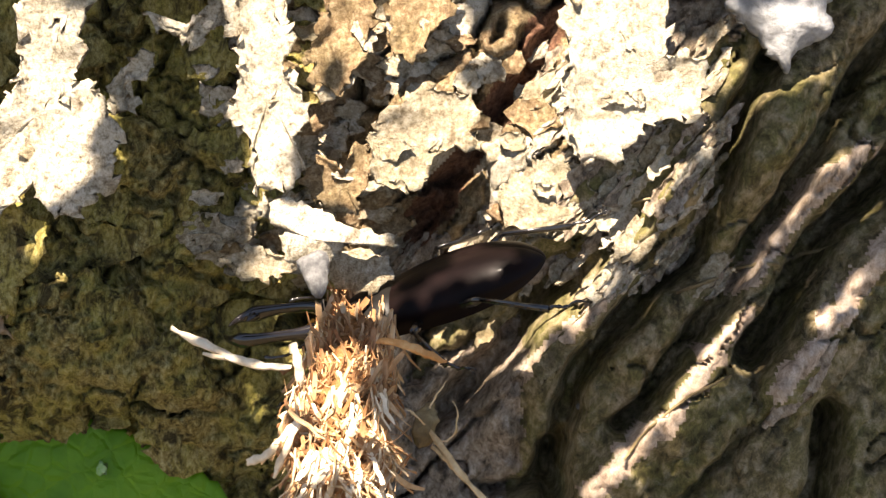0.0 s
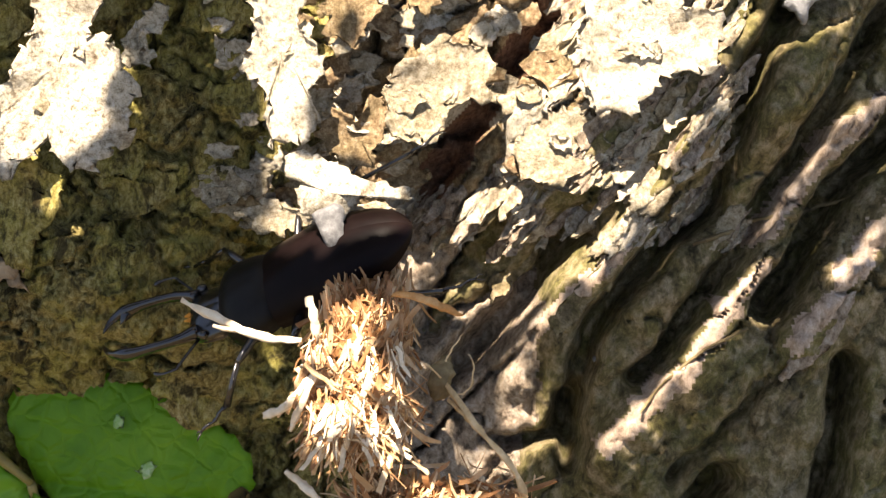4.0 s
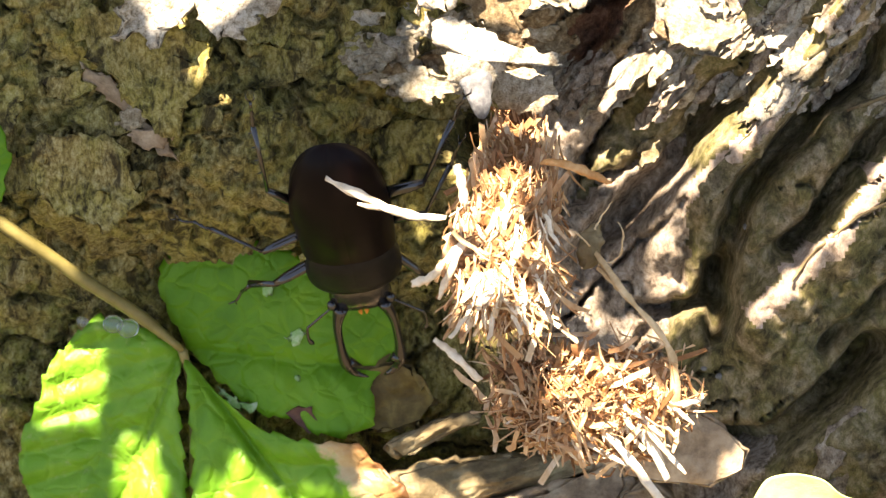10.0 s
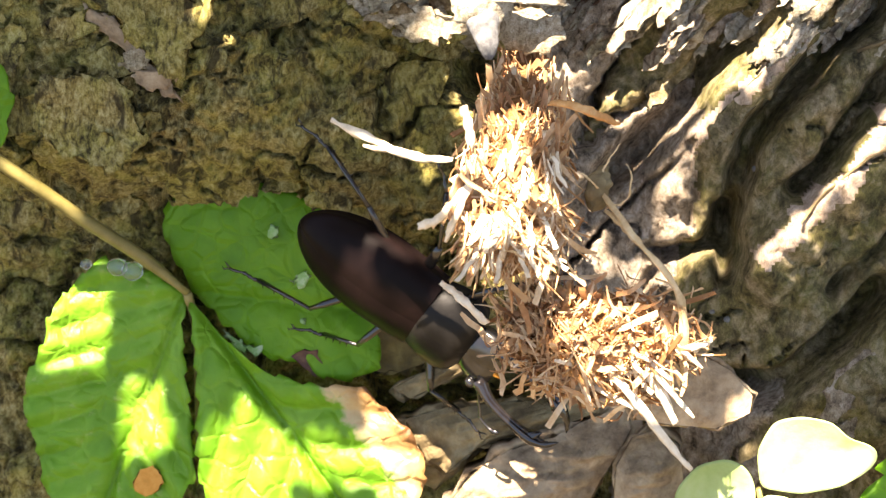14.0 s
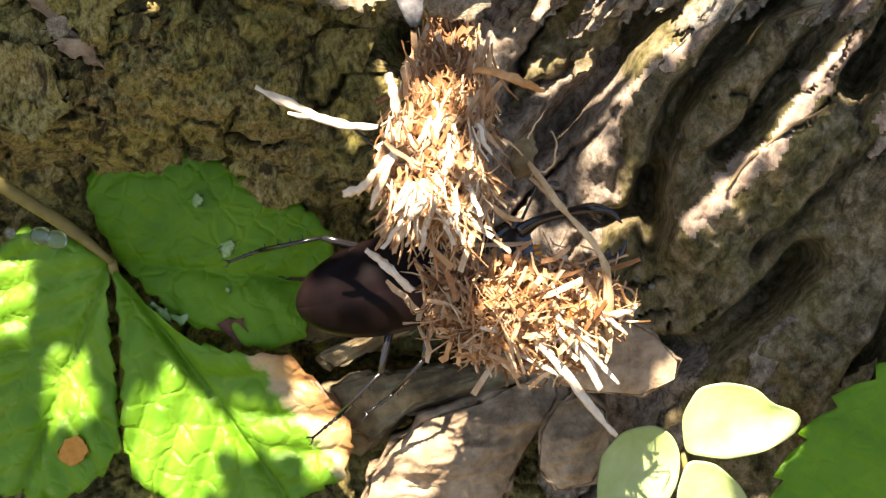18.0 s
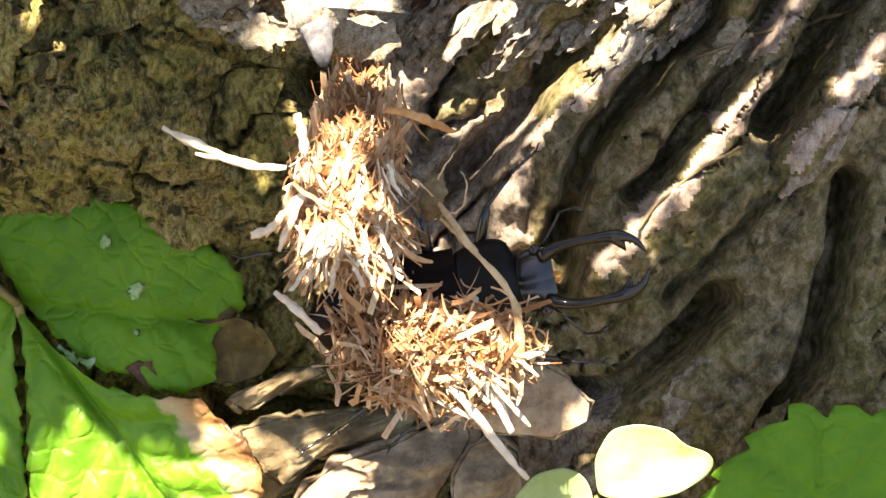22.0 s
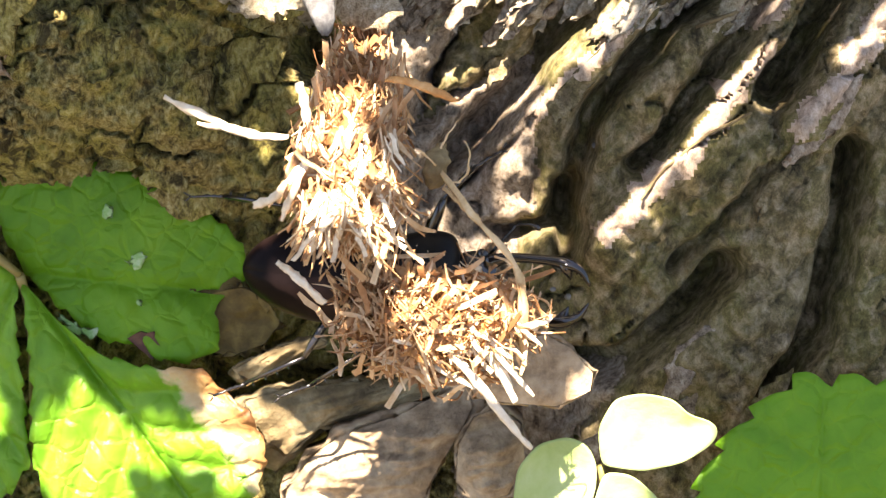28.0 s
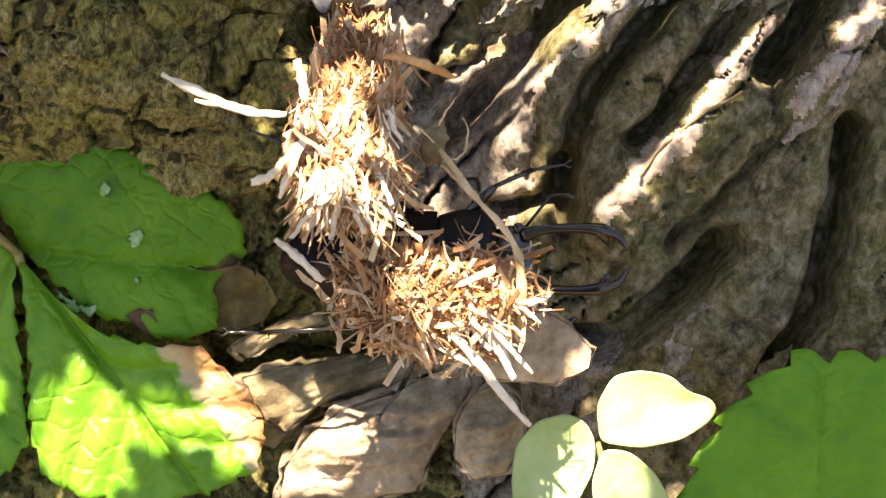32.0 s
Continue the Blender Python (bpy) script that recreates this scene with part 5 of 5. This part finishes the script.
# ---- litter at the foot ----
def build_litter():
    def chunk(name, label, outline, depth, mat, seed, thick=4.0, cat="dead wood", **k):
        o = np.mean(np.array(outline), axis=0)
        org = np.array((o[0], depth, o[1]))
        g = radians(seed * 37 % 60 - 5)
        grain = lambda x, z: 1.1 * fbm((x * math.cos(g) + z * math.sin(g)) * 0.18, -x * math.sin(g) + z * math.cos(g), 2.6, seed + 3, 4, 0.6)
        v, f = blade(outline, depth, thick=thick, seed=seed, rings=24, relief=grain if thick > 1.5 else None, **k)
        ob = thing(name, org, mesh_from(v - org, f, mat, True, name))
        return tagged(ob, label, cat, "litter under the frass")

    chunk("bark_chip", "grey-brown translucent chip of bark under the frass",
          [(-0.1, -49.7), (4.3, -45.3), (11.5, -44.2), (15.2, -46.1), (18.1, -49.7), (17.7, -52), (13, -54.2), (7.2, -53.8), (2.1, -53.1)], -22, M_CHIP, 501, 1.2, "bark chip", jag=0.4, jag_size=2.0, curl=-1.0, bumps=0.6)
    chunk("dead_wood", "sunlit tan piece of dead wood",
          [(-26.0, -73.1), (-21.8, -67.3), (-16.1, -63.5), (-8.7, -61.4), (-1.4, -57.7), (2.2, -55.6), (3.4, -59.7), (0.2, -65.5), (-3.1, -71.4), (-5.5, -76.8), (-16.2, -78.5), (-26.9, -78.6)], 7, M_CHIP, 511, 6, jag=0.7, jag_size=4, curl=-3.5, bumps=1.2)
    chunk("dead_wood", "grey-brown piece of root with a worn face",
          [(-0.2, -64.9), (2.2, -60.4), (5.8, -59.1), (9.4, -62.0), (10.2, -67.3), (7.4, -72.3), (2.6, -73.9), (-0.6, -70.6)], 4, M_CHIP, 521, 6, jag=0.6, jag_size=3, curl=-3.0, bumps=1.2)
    chunk("dead_wood", "long olive strip of dead bark",
          [(-31.9, -59.8), (-25.3, -57.9), (-17.9, -57.3), (-8.0, -56.6), (1.4, -55.2), (2.3, -56.8), (-4.7, -59.7), (-13.0, -62.4), (-20.4, -64.4), (-25.4, -68.2), (-28.7, -66.5), (-30.7, -62.7)], 11, M_LITTER, 531, 4, jag=0.6, jag_size=3, curl=-2.5, bumps=0.9)
    chunk("dead_wood", "pale splinter of dead wood lying under the frass",
          [(-33.1, -55.4), (-27.3, -52.5), (-19.9, -50.1), (-18.3, -51.3), (-24.9, -54.6), (-30.7, -57.4)], 13, M_LITTER, 541, 2, jag=0.4, jag_size=2, curl=-1.0, bumps=0.7)
    chunk("dead_leaf", "withered yellow-brown leaf behind the green leaf",
          [(-37.5, -44.4), (-30.9, -42.9), (-27, -45.1), (-25.2, -48.8), (-27.6, -52.1), (-32.8, -53.9), (-37.7, -52.9)], 16, M_RUSTLEAF, 551, 0.4, "dead leaf", jag=1.5, jag_size=3, curl=1.5, bumps=0.8)
    chunk("dead_wood", "dark lump of rotten wood in the hollow",
          [(-30.3, -63.7), (-20.3, -60.4), (-15.4, -62.1), (-22.1, -68), (-27.2, -72.2), (-31.3, -69.6)], 17, M_LITTER, 561, 5, jag=0.8, jag_size=3, curl=-2.0, bumps=1.2)


# ---- unseen leaf screen, added overhead to shade the place ----
# sunlit places under the openings in the leaves: a point there, half sizes across and up, turn
LIGHT_SPOTS = [
    ((-35.4, -5, 30.8), 2.6, 1.1, 0),
    ((-55.4, -8, 18.0), 8.8, 14.5, -6), ((-50.0, -8, 9.5), 3.0, 3.0, 0), ((-24.2, -7, 22.5), 4.3, 18, 0), ((-16, -16, 1.2), 9, 7.5, -20),
    ((-7.4, 0, 32.5), 11, 9, 0), ((16.3, 0, 30.1), 8, 12, 0), ((-5.1, 0, 18.3), 9, 7, 30), ((25, 0, 25.4), 11, 13, 0), ((-11.4, 0, 8.8), 7, 4, 0),
    ((-11.8, -41, -23.5), 3.6, 2.8, 0), ((-12.4, -38, -19.0), 2.8, 2.0, 0), ((-17.6, -41, -23.0), 1.4, 2.4, 30), ((-6.8, -40, -23.5), 1.0, 1.8, 0), ((-12.2, -42, -29.8), 5.2, 2.6, 0), ((-13.6, -30, -17.3), 1.8, 5, 0), ((-11.3, -26, -15.5), 1.6, 4, 20), ((1.2, -37, -43.0), 9.2, 6.2, -30), ((4.2, -40, -44.5), 6, 5, -30), ((-28.6, -30, -16.1), 8, 1.6, -8),
    ((-79.5, 11, -45), 4.0, 9, -20), ((-69.9, 10, -58.2), 3.0, 6, 10), ((-54, 9, -66.6), 6.0, 10.5, 0), ((-31.5, 9, -63.8), 5, 8, 20),
    ((-38.3, -14, -24.8), 0.0, -0.3, 0), ((-34.2, -14, -30.0), -0.7, -0.9, -30), ((2.0, -14, -3.5), 8.0, 2.6, 18), ((17.5, -8, -35.6), 4, -0.6, 0), ((16.5, -8, -41.5), 3, -0.9, 0), ((-15.3, 8.5, -68.3), 12, 6.0, 32), ((-25.7, 13, -54.2), 5, 1.5, 20),
    ((26, -14, -58.6), 8, 6, 0), ((16.3, -14, -68.4), 8, 6, 0),
    ((-25.2, -5, -2.4), 5.0, 1.2, 0), ((49.0, 0, 31.0), 6, 2.5, 30), ((-43.3, 10, -64.2), 3, 4, 0),
]
# the same on the bare bark
LIGHT_BARK = [((11.8, 4, 0.9), 10, 9, 45), ((21.4, 4, 8), 9, 6, 45), ((13.4, 6, 9), 14, 9, 45), ((23.9, 6, 7.3), 8, 6, 45), ((9.3, 4, 1.7), 9, 6, 45), ((22.1, 4, 5.7), 12, 6, 45), ((22.3, 6, 17), 10, 7, 45), ((2, 6, -1), 10, 6, 40), ((12.1, 6, 0.5), 10, 4.5, 40), ((11.9, 6, 6.9), 11, 6, 40), ((2, 5, 8), 6, 4, 45), ((17, 5, 12), 9, 6, 45), ((26, 5, 14), 7, 5, 45), ((31, 5, 19), 6, 4, 45), ((40, 5, 25), 4, 2.5, 45), ((25.7, 5, 7.5), 5, 3.2, 45), ((32.1, 5, 12.2), 5, 3.2, 45), ((21.8, 5, 1.2), 5, 3.2, 45), ((15.4, 5, -3.6), 5, 3.2, 45), ((-2.1, 5, -2.7), 5, 3.2, 45), ((4.3, 5, 2.8), 5, 3.2, 45)]
# sunlit crests: name, stretch along it (0 to 1), half width
LIGHT_CRESTS = [("pink", 0.0, 1.0, 0.5), ("main", 0.0, 1.0, 1.2), ("upper", 0.0, 0.42, 0.5), ("upper", 0.5, 1.0, 0.3), ("outer", 0.30, 0.62, 0.4)]


def build_leaf_screen():
    rs = np.random.RandomState(9)
    reach = 220.0
    branch = thing("overhanging_branch", tuple(SUN * reach))
    tagged(branch, "unseen leaf screen added overhead to dapple the sunlight", "branch")
    light = []
    for (x, y, z), rx, rz, turn in LIGHT_SPOTS:
        k = y / SUN.y
        light.append((x - SUN.x * k, z - SUN.z * k, rx, rz, turn))

    def bark_depth(x, z, wide=9):
        i, j = int((x + 122) / FACE["st"]), int((z + 108) / FACE["st"])
        return float(np.percentile(FACE["y"][i - wide:i + wide + 1, j - wide:j + wide + 1], 30))
    for (x, y, z), rx, rz, turn in LIGHT_BARK:
        k = bark_depth(x, z) / SUN.y
        light.append((x - SUN.x * k, z - SUN.z * k, rx, rz, turn))
    for name, u0, u1, wide in LIGHT_CRESTS:
        line = np.array([c[3] for c in CRESTS if c[0] == name][0])
        reach_at = np.r_[0, np.cumsum(np.hypot(*np.diff(line, axis=0).T))]
        steps = np.arange(0, reach_at[-1], 1.0)
        fit = np.polyfit(steps, [bark_depth(np.interp(d, reach_at, line[:, 0]), np.interp(d, reach_at, line[:, 1]), 5) for d in steps], 2)
        for d in np.arange(u0 * reach_at[-1], u1 * reach_at[-1], 1.5):
            px, pz = np.interp(d, reach_at, line[:, 0]), np.interp(d, reach_at, line[:, 1])
            qx, qz = np.interp(d + 1, reach_at, line[:, 0]), np.interp(d + 1, reach_at, line[:, 1])
            a = math.atan2(qz - pz, qx - px) if d + 1 < reach_at[-1] else a
            k = float(np.polyval(fit, d)) / SUN.y
            light.append((px - SUN.x * k, pz - SUN.z * k, 1.4, wide, math.degrees(a)))
    q = Vector((0, -1, 0)).rotation_difference(SUN).to_matrix().to_4x4()
    shapes = []
    # leaves are left out wherever a sunlit place is wanted
    for i, j in itertools.product(range(-60, 60), range(-36, 48)):
        x, z = i * 2.45 + rs.uniform(-0.9, 0.9) - 10, j * 2.45 + rs.uniform(-0.9, 0.9) - 15
        open_sky = False
        for cx, cz, rx, rz, turn in light:
            c, s = math.cos(radians(turn)), math.sin(radians(turn))
            dx, dz = x - cx, z - cz
            if ((dx * c + dz * s) / (rx + 2.0)) ** 2 + ((-dx * s + dz * c) / (rz + 2.0)) ** 2 < 1:
                open_sky = True
                break
        if open_sky:
            continue
        m = Matrix.Translation(Vector((x, 0, z)) + SUN * rs.uniform(-12, 12)) @ q @ Matrix.Rotation(rs.uniform(0, 6.28), 4, 'Y')
        out = [(math.cos(w) * 2.8, 0.4 * math.cos(2 * w), math.sin(w) * 1.95 * (1 + 0.2 * math.cos(w))) for w in np.linspace(0, 6.283, 9)[:-1]]
        shapes.append(([tuple(m @ Vector(p)) for p in out], [tuple(range(8))]))
    tagged(part("foliage", *join(*shapes), M_SCREEN_LEAF, branch, "many small dark green leaves", False), kind="stuff")
    for k in range(-3, 4):
        pts = [(-130, k * 4, k * 30 - 15 + 3), (-60, k * 4 - 4, k * 30 - 12), (10, k * 4, k * 30 - 18), (70, k * 4 - 3, k * 30 - 14), (115, k * 4, k * 30 - 20)]
        v, f = tube(curve(pts, 20), 0.2, 6)
        part("twig", v, f, M_LITTER, branch)


# ---- the beetle: +x forwards, +z out of its back ----
def half_shell(profile, rows, side):
    """One half of a domed shell: profile gives (half width, height) along u."""
    verts, nv = [], 14
    for i in range(rows):
        u = i / (rows - 1)
        x, w, h, zb = profile(u)
        for j in range(nv):
            a = (math.pi / 2) * j / (nv - 1) * 1.22
            verts.append((x, side * w * min(1.0, math.sin(min(a, math.pi / 2))) * (1.0 if a <= math.pi / 2 else 0.96), zb + h * math.cos(a) - (0.12 if j == 0 else 0.0)))
    f = grid_faces(rows, nv)
    return verts, (f if side < 0 else [q[::-1] for q in f])


SIZE = 0.93


def build_beetle():
    beetle = thing("stag_beetle")
    tagged(beetle, "dark red-brown stag beetle with long black mandibles crawling on bark", "beetle")

    def elytra(u):
        u = 1 - (1 - u) ** 1.7
        x = 11.5 - 23.0 * u
        w = 7.4 * (1 - max(0.0, (u - 0.35) / 0.65) ** 2.2) ** 0.55 * (0.95 + 0.05 * min(1, u / 0.35))
        h = 5.0 * (1 - max(0, (0.4 - u) / 0.4) ** 2 * 0.22) * (1 - max(0, (u - 0.4) / 0.6) ** 2.4) ** 0.6
        return x, max(w, 0.05), max(h, 0.03), 0.2

    for s in (1, -1):
        part("wing_case", *half_shell(elytra, 30, s), M_SHELL, beetle, "glossy dark red-brown wing case")

    def thorax(u):
        x = 20.0 - 8.9 * u
        w = 7.3 * (0.90 + 0.10 * math.sin(math.pi * min(1, u * 1.15))) * (1 - max(0, (0.12 - u) / 0.12) ** 2 * 0.25) * (1 - max(0, (u - 0.9) / 0.1) ** 2 * 0.12)
        e = abs(2 * u - 1)
        return x, w * (1 - (0.16 if u < 0.5 else 0.04) * e ** 6), 4.5 * (1 - (0.42 if u < 0.5 else 0.16) * e ** 3.5), 0.2

    v, f = join(half_shell(thorax, 14, 1), half_shell(thorax, 14, -1))
    part("pronotum", v, f, M_DULL, beetle, "dull black neck shield")

    def crown(u):
        x = 25.6 - 6.4 * u
        e = abs(2 * u - 1)
        return x, 4.8 * (0.80 + 0.2 * math.sin(math.pi * (0.2 + 0.75 * u))) * (1 - 0.2 * e ** 6), 3.0 * (0.55 + 0.45 * u) * (1 - 0.5 * e ** 4), 0.2

    v, f = join(half_shell(crown, 12, 1), half_shell(crown, 12, -1))
    head = part("head", v, f, M_BLACK, beetle, "broad black head")
    head.matrix_basis = Matrix.Translation((0.0196, 0, 0)) @ Matrix.Rotation(radians(-15), 4, 'Y') @ Matrix.Translation((-0.0196, 0, 0))
    # belly
    belly = []
    for i in range(16):
        u = i / 15
        x = 25 - 35.5 * u
        w = 6.0 * math.sin(math.pi * (0.01 + 0.985 * u)) ** 0.6
        for j in range(12):
            a = 2 * math.pi * j / 12
            belly.append((x, w * math.cos(a), -0.2 + 0.36 * w * math.sin(a)))
    part("belly", belly, grid_faces(16, 12, True), M_BLACK, beetle)
    for s in (1, -1):
        ball = [(23.6 + 0.9 * math.cos(a) , s * 4.5 + 0.8 * math.sin(a) * math.cos(b), 1.4 + 0.8 * math.sin(a) * math.sin(b)) for a in np.linspace(0, math.pi, 7) for b in np.linspace(0, 6.283, 11)[:-1]]
        part("eye", ball, grid_faces(7, 10, True), M_BLACK, head)
        pts = curve([(24.4, s * 3.3, 1.0), (27.5, s * 4.3, 1.3), (31.5, s * 4.5, 1.2), (35.2, s * 4.3, 0.9), (38.0, s * 3.3, 0.7), (39.4, s * 1.2, 0.6)], 20)
        rad = [1.6, 1.45, 1.25, 1.1, 1.0, 0.95, 0.92, 0.92, 0.95, 1.0, 1.1, 1.25, 1.35, 1.2, 0.9, 0.75, 0.62, 0.5, 0.36, 0.12]
        shape = tube(pts, rad, 12, 0.75)
        tooth = tube([pts[12], pts[12] + Vector((0.3, -s * 1.0, 0)), pts[12] + Vector((0.9, -s * 2.3, 0))], [1.35, 0.8, 0.08], 8)
        small = [tube([pts[k], pts[k] + Vector((0.2, -s * 1.0, 0))], [0.45, 0.08], 6) for k in (14, 15, 16)]
        part("mandible", *join(shape, tooth, *small), M_MANDIBLE, head, "long curved shiny black mandible")
        pts = [(24.4, s * 4.4, 0.6), (27.5, s * 8.2, 0.4), (28.2, s * 9.0, 0.4), (30.4, s * 9.2, 0.3), (31.6, s * 8.6, 0.2)]
        part("antenna", *tube(curve(pts, 14), [0.22] * 9 + [0.26, 0.3, 0.42, 0.42, 0.2], 6), M_BLACK, head)
        part("mouth_brush", *tube([(25.0, s * 0.45, 0.7), (25.9, s * 0.5, 0.8), (26.6, s * 0.4, 0.7)], [0.3, 0.36, 0.15], 7), M_ORANGE, head, "orange mouth bristles")
    legs = []
    spec = [("front", 15.0, 5.4, (3.6, 6.0), (4.8, 3.0), 0.9), ("middle", 8.0, 5.8, (-1.0, 6.8), (-4.5, 6.0), 0.8), ("hind", 2.0, 5.2, (-5.5, 6.0), (-9.5, 2.8), 0.8)]
    for (nm, x, y, fem, tib, r), s in itertools.product(spec, (1, -1)):
        root = new(nm + "_leg")
        root.parent = beetle
        root.matrix_basis = Matrix.Translation(Vector((x, s * y, -0.4)) * MM)
        k = Vector((fem[0], s * fem[1], 1.8))
        e = k + Vector((tib[0], s * tib[1], -3.6))
        part("femur", *tube([(0, 0, 0), tuple(k * 0.3), tuple(k * 0.7), tuple(k)], [r * 0.9, r * 1.15, r * 1.05, r * 0.7], 8, 0.7), M_BLACK, root)
        spikes = [tube([tuple(k.lerp(e, u)), tuple(k.lerp(e, u) + Vector((0.4, s * 0.9, 0.1)))], [0.22, 0.03], 5) for u in (0.3, 0.5, 0.7, 0.92)]
        part("shin", *join(tube([tuple(k), tuple(k.lerp(e, 0.5)), tuple(e)], [r * 0.5, r * 0.6, r * 0.75], 8, 0.7), *spikes), M_BLACK, root)
        d = Vector((tib[0], s * tib[1] * 0.6, -0.3)).normalized()
        t = [e + d * (u * 5.0) + Vector((0, 0, 0.25 * math.sin(u * 9))) for u in (0, 0.12, 0.2, 0.32, 0.4, 0.52, 0.6, 0.75, 0.9, 1.0)]
        claw = [tube([tuple(t[-1]), tuple(t[-1] + d * 0.8 + Vector((0, c * 0.6, 0.0))), tuple(t[-1] + d * 1.3 + Vector((0, c * 0.5, -0.4)))], [0.16, 0.12, 0.03], 5) for c in (1, -1)]
        part("foot", *join(tube([tuple(p) for p in t], [0.22, 0.38, 0.2, 0.36, 0.2, 0.36, 0.2, 0.24, 0.22, 0.25], 6), *claw), M_BLACK, root)
        legs.append((root, root.matrix_basis.copy(), s, nm))
    # true length of the beetle, from tail to mandible tips: 46 mm
    for ob in beetle.children_recursive:
        if ob.data:
            ob.data.transform(Matrix.Scale(SIZE, 4))
        m = ob.matrix_basis.copy()
        m.translation = m.translation * SIZE
        ob.matrix_basis = m
    return beetle, [(leg, leg.matrix_basis.copy(), s, nm) for leg, home, s, nm in legs]


# seconds, x, y, z (mm) of the wing cases' middle, heading, roll, pitch
CRAWL = [
    (0, 4.2, -10, -4.7, 199, 68, -18),
    (0.5, 0.7, -10, -4.4, 199, 68, -18),
    (1, -2.2, -10, -4.3, 199, 68, -18),
    (1.5, -3.1, -10, -4.3, 199, 68, -18),
    (2.5, -4.4, -10, -5.1, 199, 68, -18),
    (3, -7.9, -10, -5.9, 199, 68, -18),
    (3.5, -10.9, -13, -7.3, 199, 68, -18),
    (4.5, -19.8, -11, -7.8, 220, 10, -22),
    (5.5, -25.4, -14, -8.0, 252, -20, -50),
    (6, -29.7, -14, -8.9, 253, -22, -54),
    (6.5, -31.6, -14, -11.2, 258, -18, -54),
    (7.5, -34.8, -14, -15.6, 262, -12, -54),
    (8, -35.0, -14, -15.6, 262, -12, -54),
    (9, -36.8, -14, -16.5, 264, -12, -50),
    (9.5, -36.5, -14, -16.1, 268, -10, -46),
    (10, -35.9, -14, -16.5, 274, -5, -48),
    (10.5, -35.9, -14, -20.5, 284, 0, -40),
    (11, -38.1, -12, -24.8, 296, 5, -40),
    (11.5, -37.7, -11, -25.6, 307, 8, -28),
    (12, -37.3, -9, -28.4, 318, 16, -10),
    (12.5, -37.3, -6, -30.4, 320, 22, -6),
    (13, -36.5, -4, -33.2, 322, 28, -4),
    (14, -34.7, -3, -34.9, 324, 30, 0),
    (14.5, -34.4, -3, -35.9, 326, 30, 0),
    (15.5, -32.4, -6, -36.7, 329, 28, 0),
    (16.5, -29.3, 1, -40.4, 335, 24, 0),
    (17, -27.4, 1, -42.5, 350, 14, 0),
    (18, -23.6, -2, -43.0, 14, 0, 0),
    (18.5, -15.0, -4, -39.1, 13, 0, 0),
    (19, -10.8, -5, -39.3, 11, 0, 0),
    (20, -10.5, -5, -39.4, 11, 0, 0),
    (21, -10.8, -5, -39.0, 12, 0, 0),
    (22, -9.2, -5, -39.8, 12, 0, 0),
    (23, -9.6, -5, -39.5, 12, 0, 0),
    (24, -10.2, -5, -38.3, 11, 0, 0),
    (25, -12.6, -5, -39.5, 10, 0, 0),
    (25.5, -21.3, -5, -42.0, 2, 0, 0),
    (26.5, -24.6, 3, -40.6, 0, 0, -4),
    (27.5, -23.0, 3, -40.9, 0, 0, -4),
    (28, -18.1, -5, -38.6, -4, 0, 0),
    (28.4, -15.2, -5, -39.6, -4, 0, 0),
    (28.8, -14.0, -5, -40.0, -2, 0, 0),
    (29.2, -13.7, -5, -40.5, 0, 0, 0),
    (30, -12.7, -5, -39.8, 1, 0, 0),
    (31, -12.9, -5, -39.9, 1, 0, 0),
    (32, -12.8, -5, -40.1, 1, 0, 0),
]


def crawl_pose(x, y, z, heading, roll, pitch):
    h = radians(heading)
    f = Vector((math.cos(h), 0, math.sin(h)))
    up = Vector((0, -1, 0))
    left = up.cross(f)
    m = Matrix((f, left, up)).transposed().to_4x4()
    return BASE @ Matrix.Translation(Vector((x, y, z)) * MM) @ m @ pose(0, 0, 0, roll, -pitch, 0)


def motions():
    walk(beetle, [(t, crawl_pose(x, y, z, h, r, p)) for t, x, y, z, h, r, p in CRAWL])
    # legs step in two sets of three while the beetle crawls, and rest when it stands
    for k, (leg, home, s, nm) in enumerate(legs):
        rows, phase = [], 0.0
        set_off = math.pi if (nm == "middle") == (s > 0) else 0.0
        for t in np.arange(0, 32.01, 0.25):
            now = [np.interp(t, [c[0] for c in CRAWL], [c[i] for c in CRAWL]) for i in (1, 3, 4)]
            if t == 0:
                old = now
            phase += 0.42 * math.hypot(now[0] - old[0], now[1] - old[1]) + 0.05 * abs(now[2] - old[2])
            old = now
            swing, lift = 17 * math.sin(phase + set_off), 7 * max(0.0, math.cos(phase + set_off))
            rows.append((float(t), home @ pose(0, 0, 0, s * lift, 0, s * swing)))
        walk(leg, rows)
    home = stick.matrix_world.copy()
    for_stick = [(0.0, 1.2, 3.6, 0), (3.0, 1.2, 3.6, 0), (3.5, 0.9, 2.8, 0), (5.5, -0.4, -2.8, 3), (6.0, -0.2, -0.8, 1), (6.5, -0.2, -0.4, 0), (7.0, -0.1, -1.3, 0), (8.0, 0, 0, 0), (32.0, 0, 0, 0)]
    walk(stick, [(t, home @ pose(x * MM, 0, z * MM, 0, turn, 0)) for t, x, z, turn in for_stick])


build_ground()
build_tree()
build_flakes()
stick = build_frass()
build_leaf()
build_litter()
build_details()
build_leaf_screen()
beetle, legs = build_beetle()
motions()
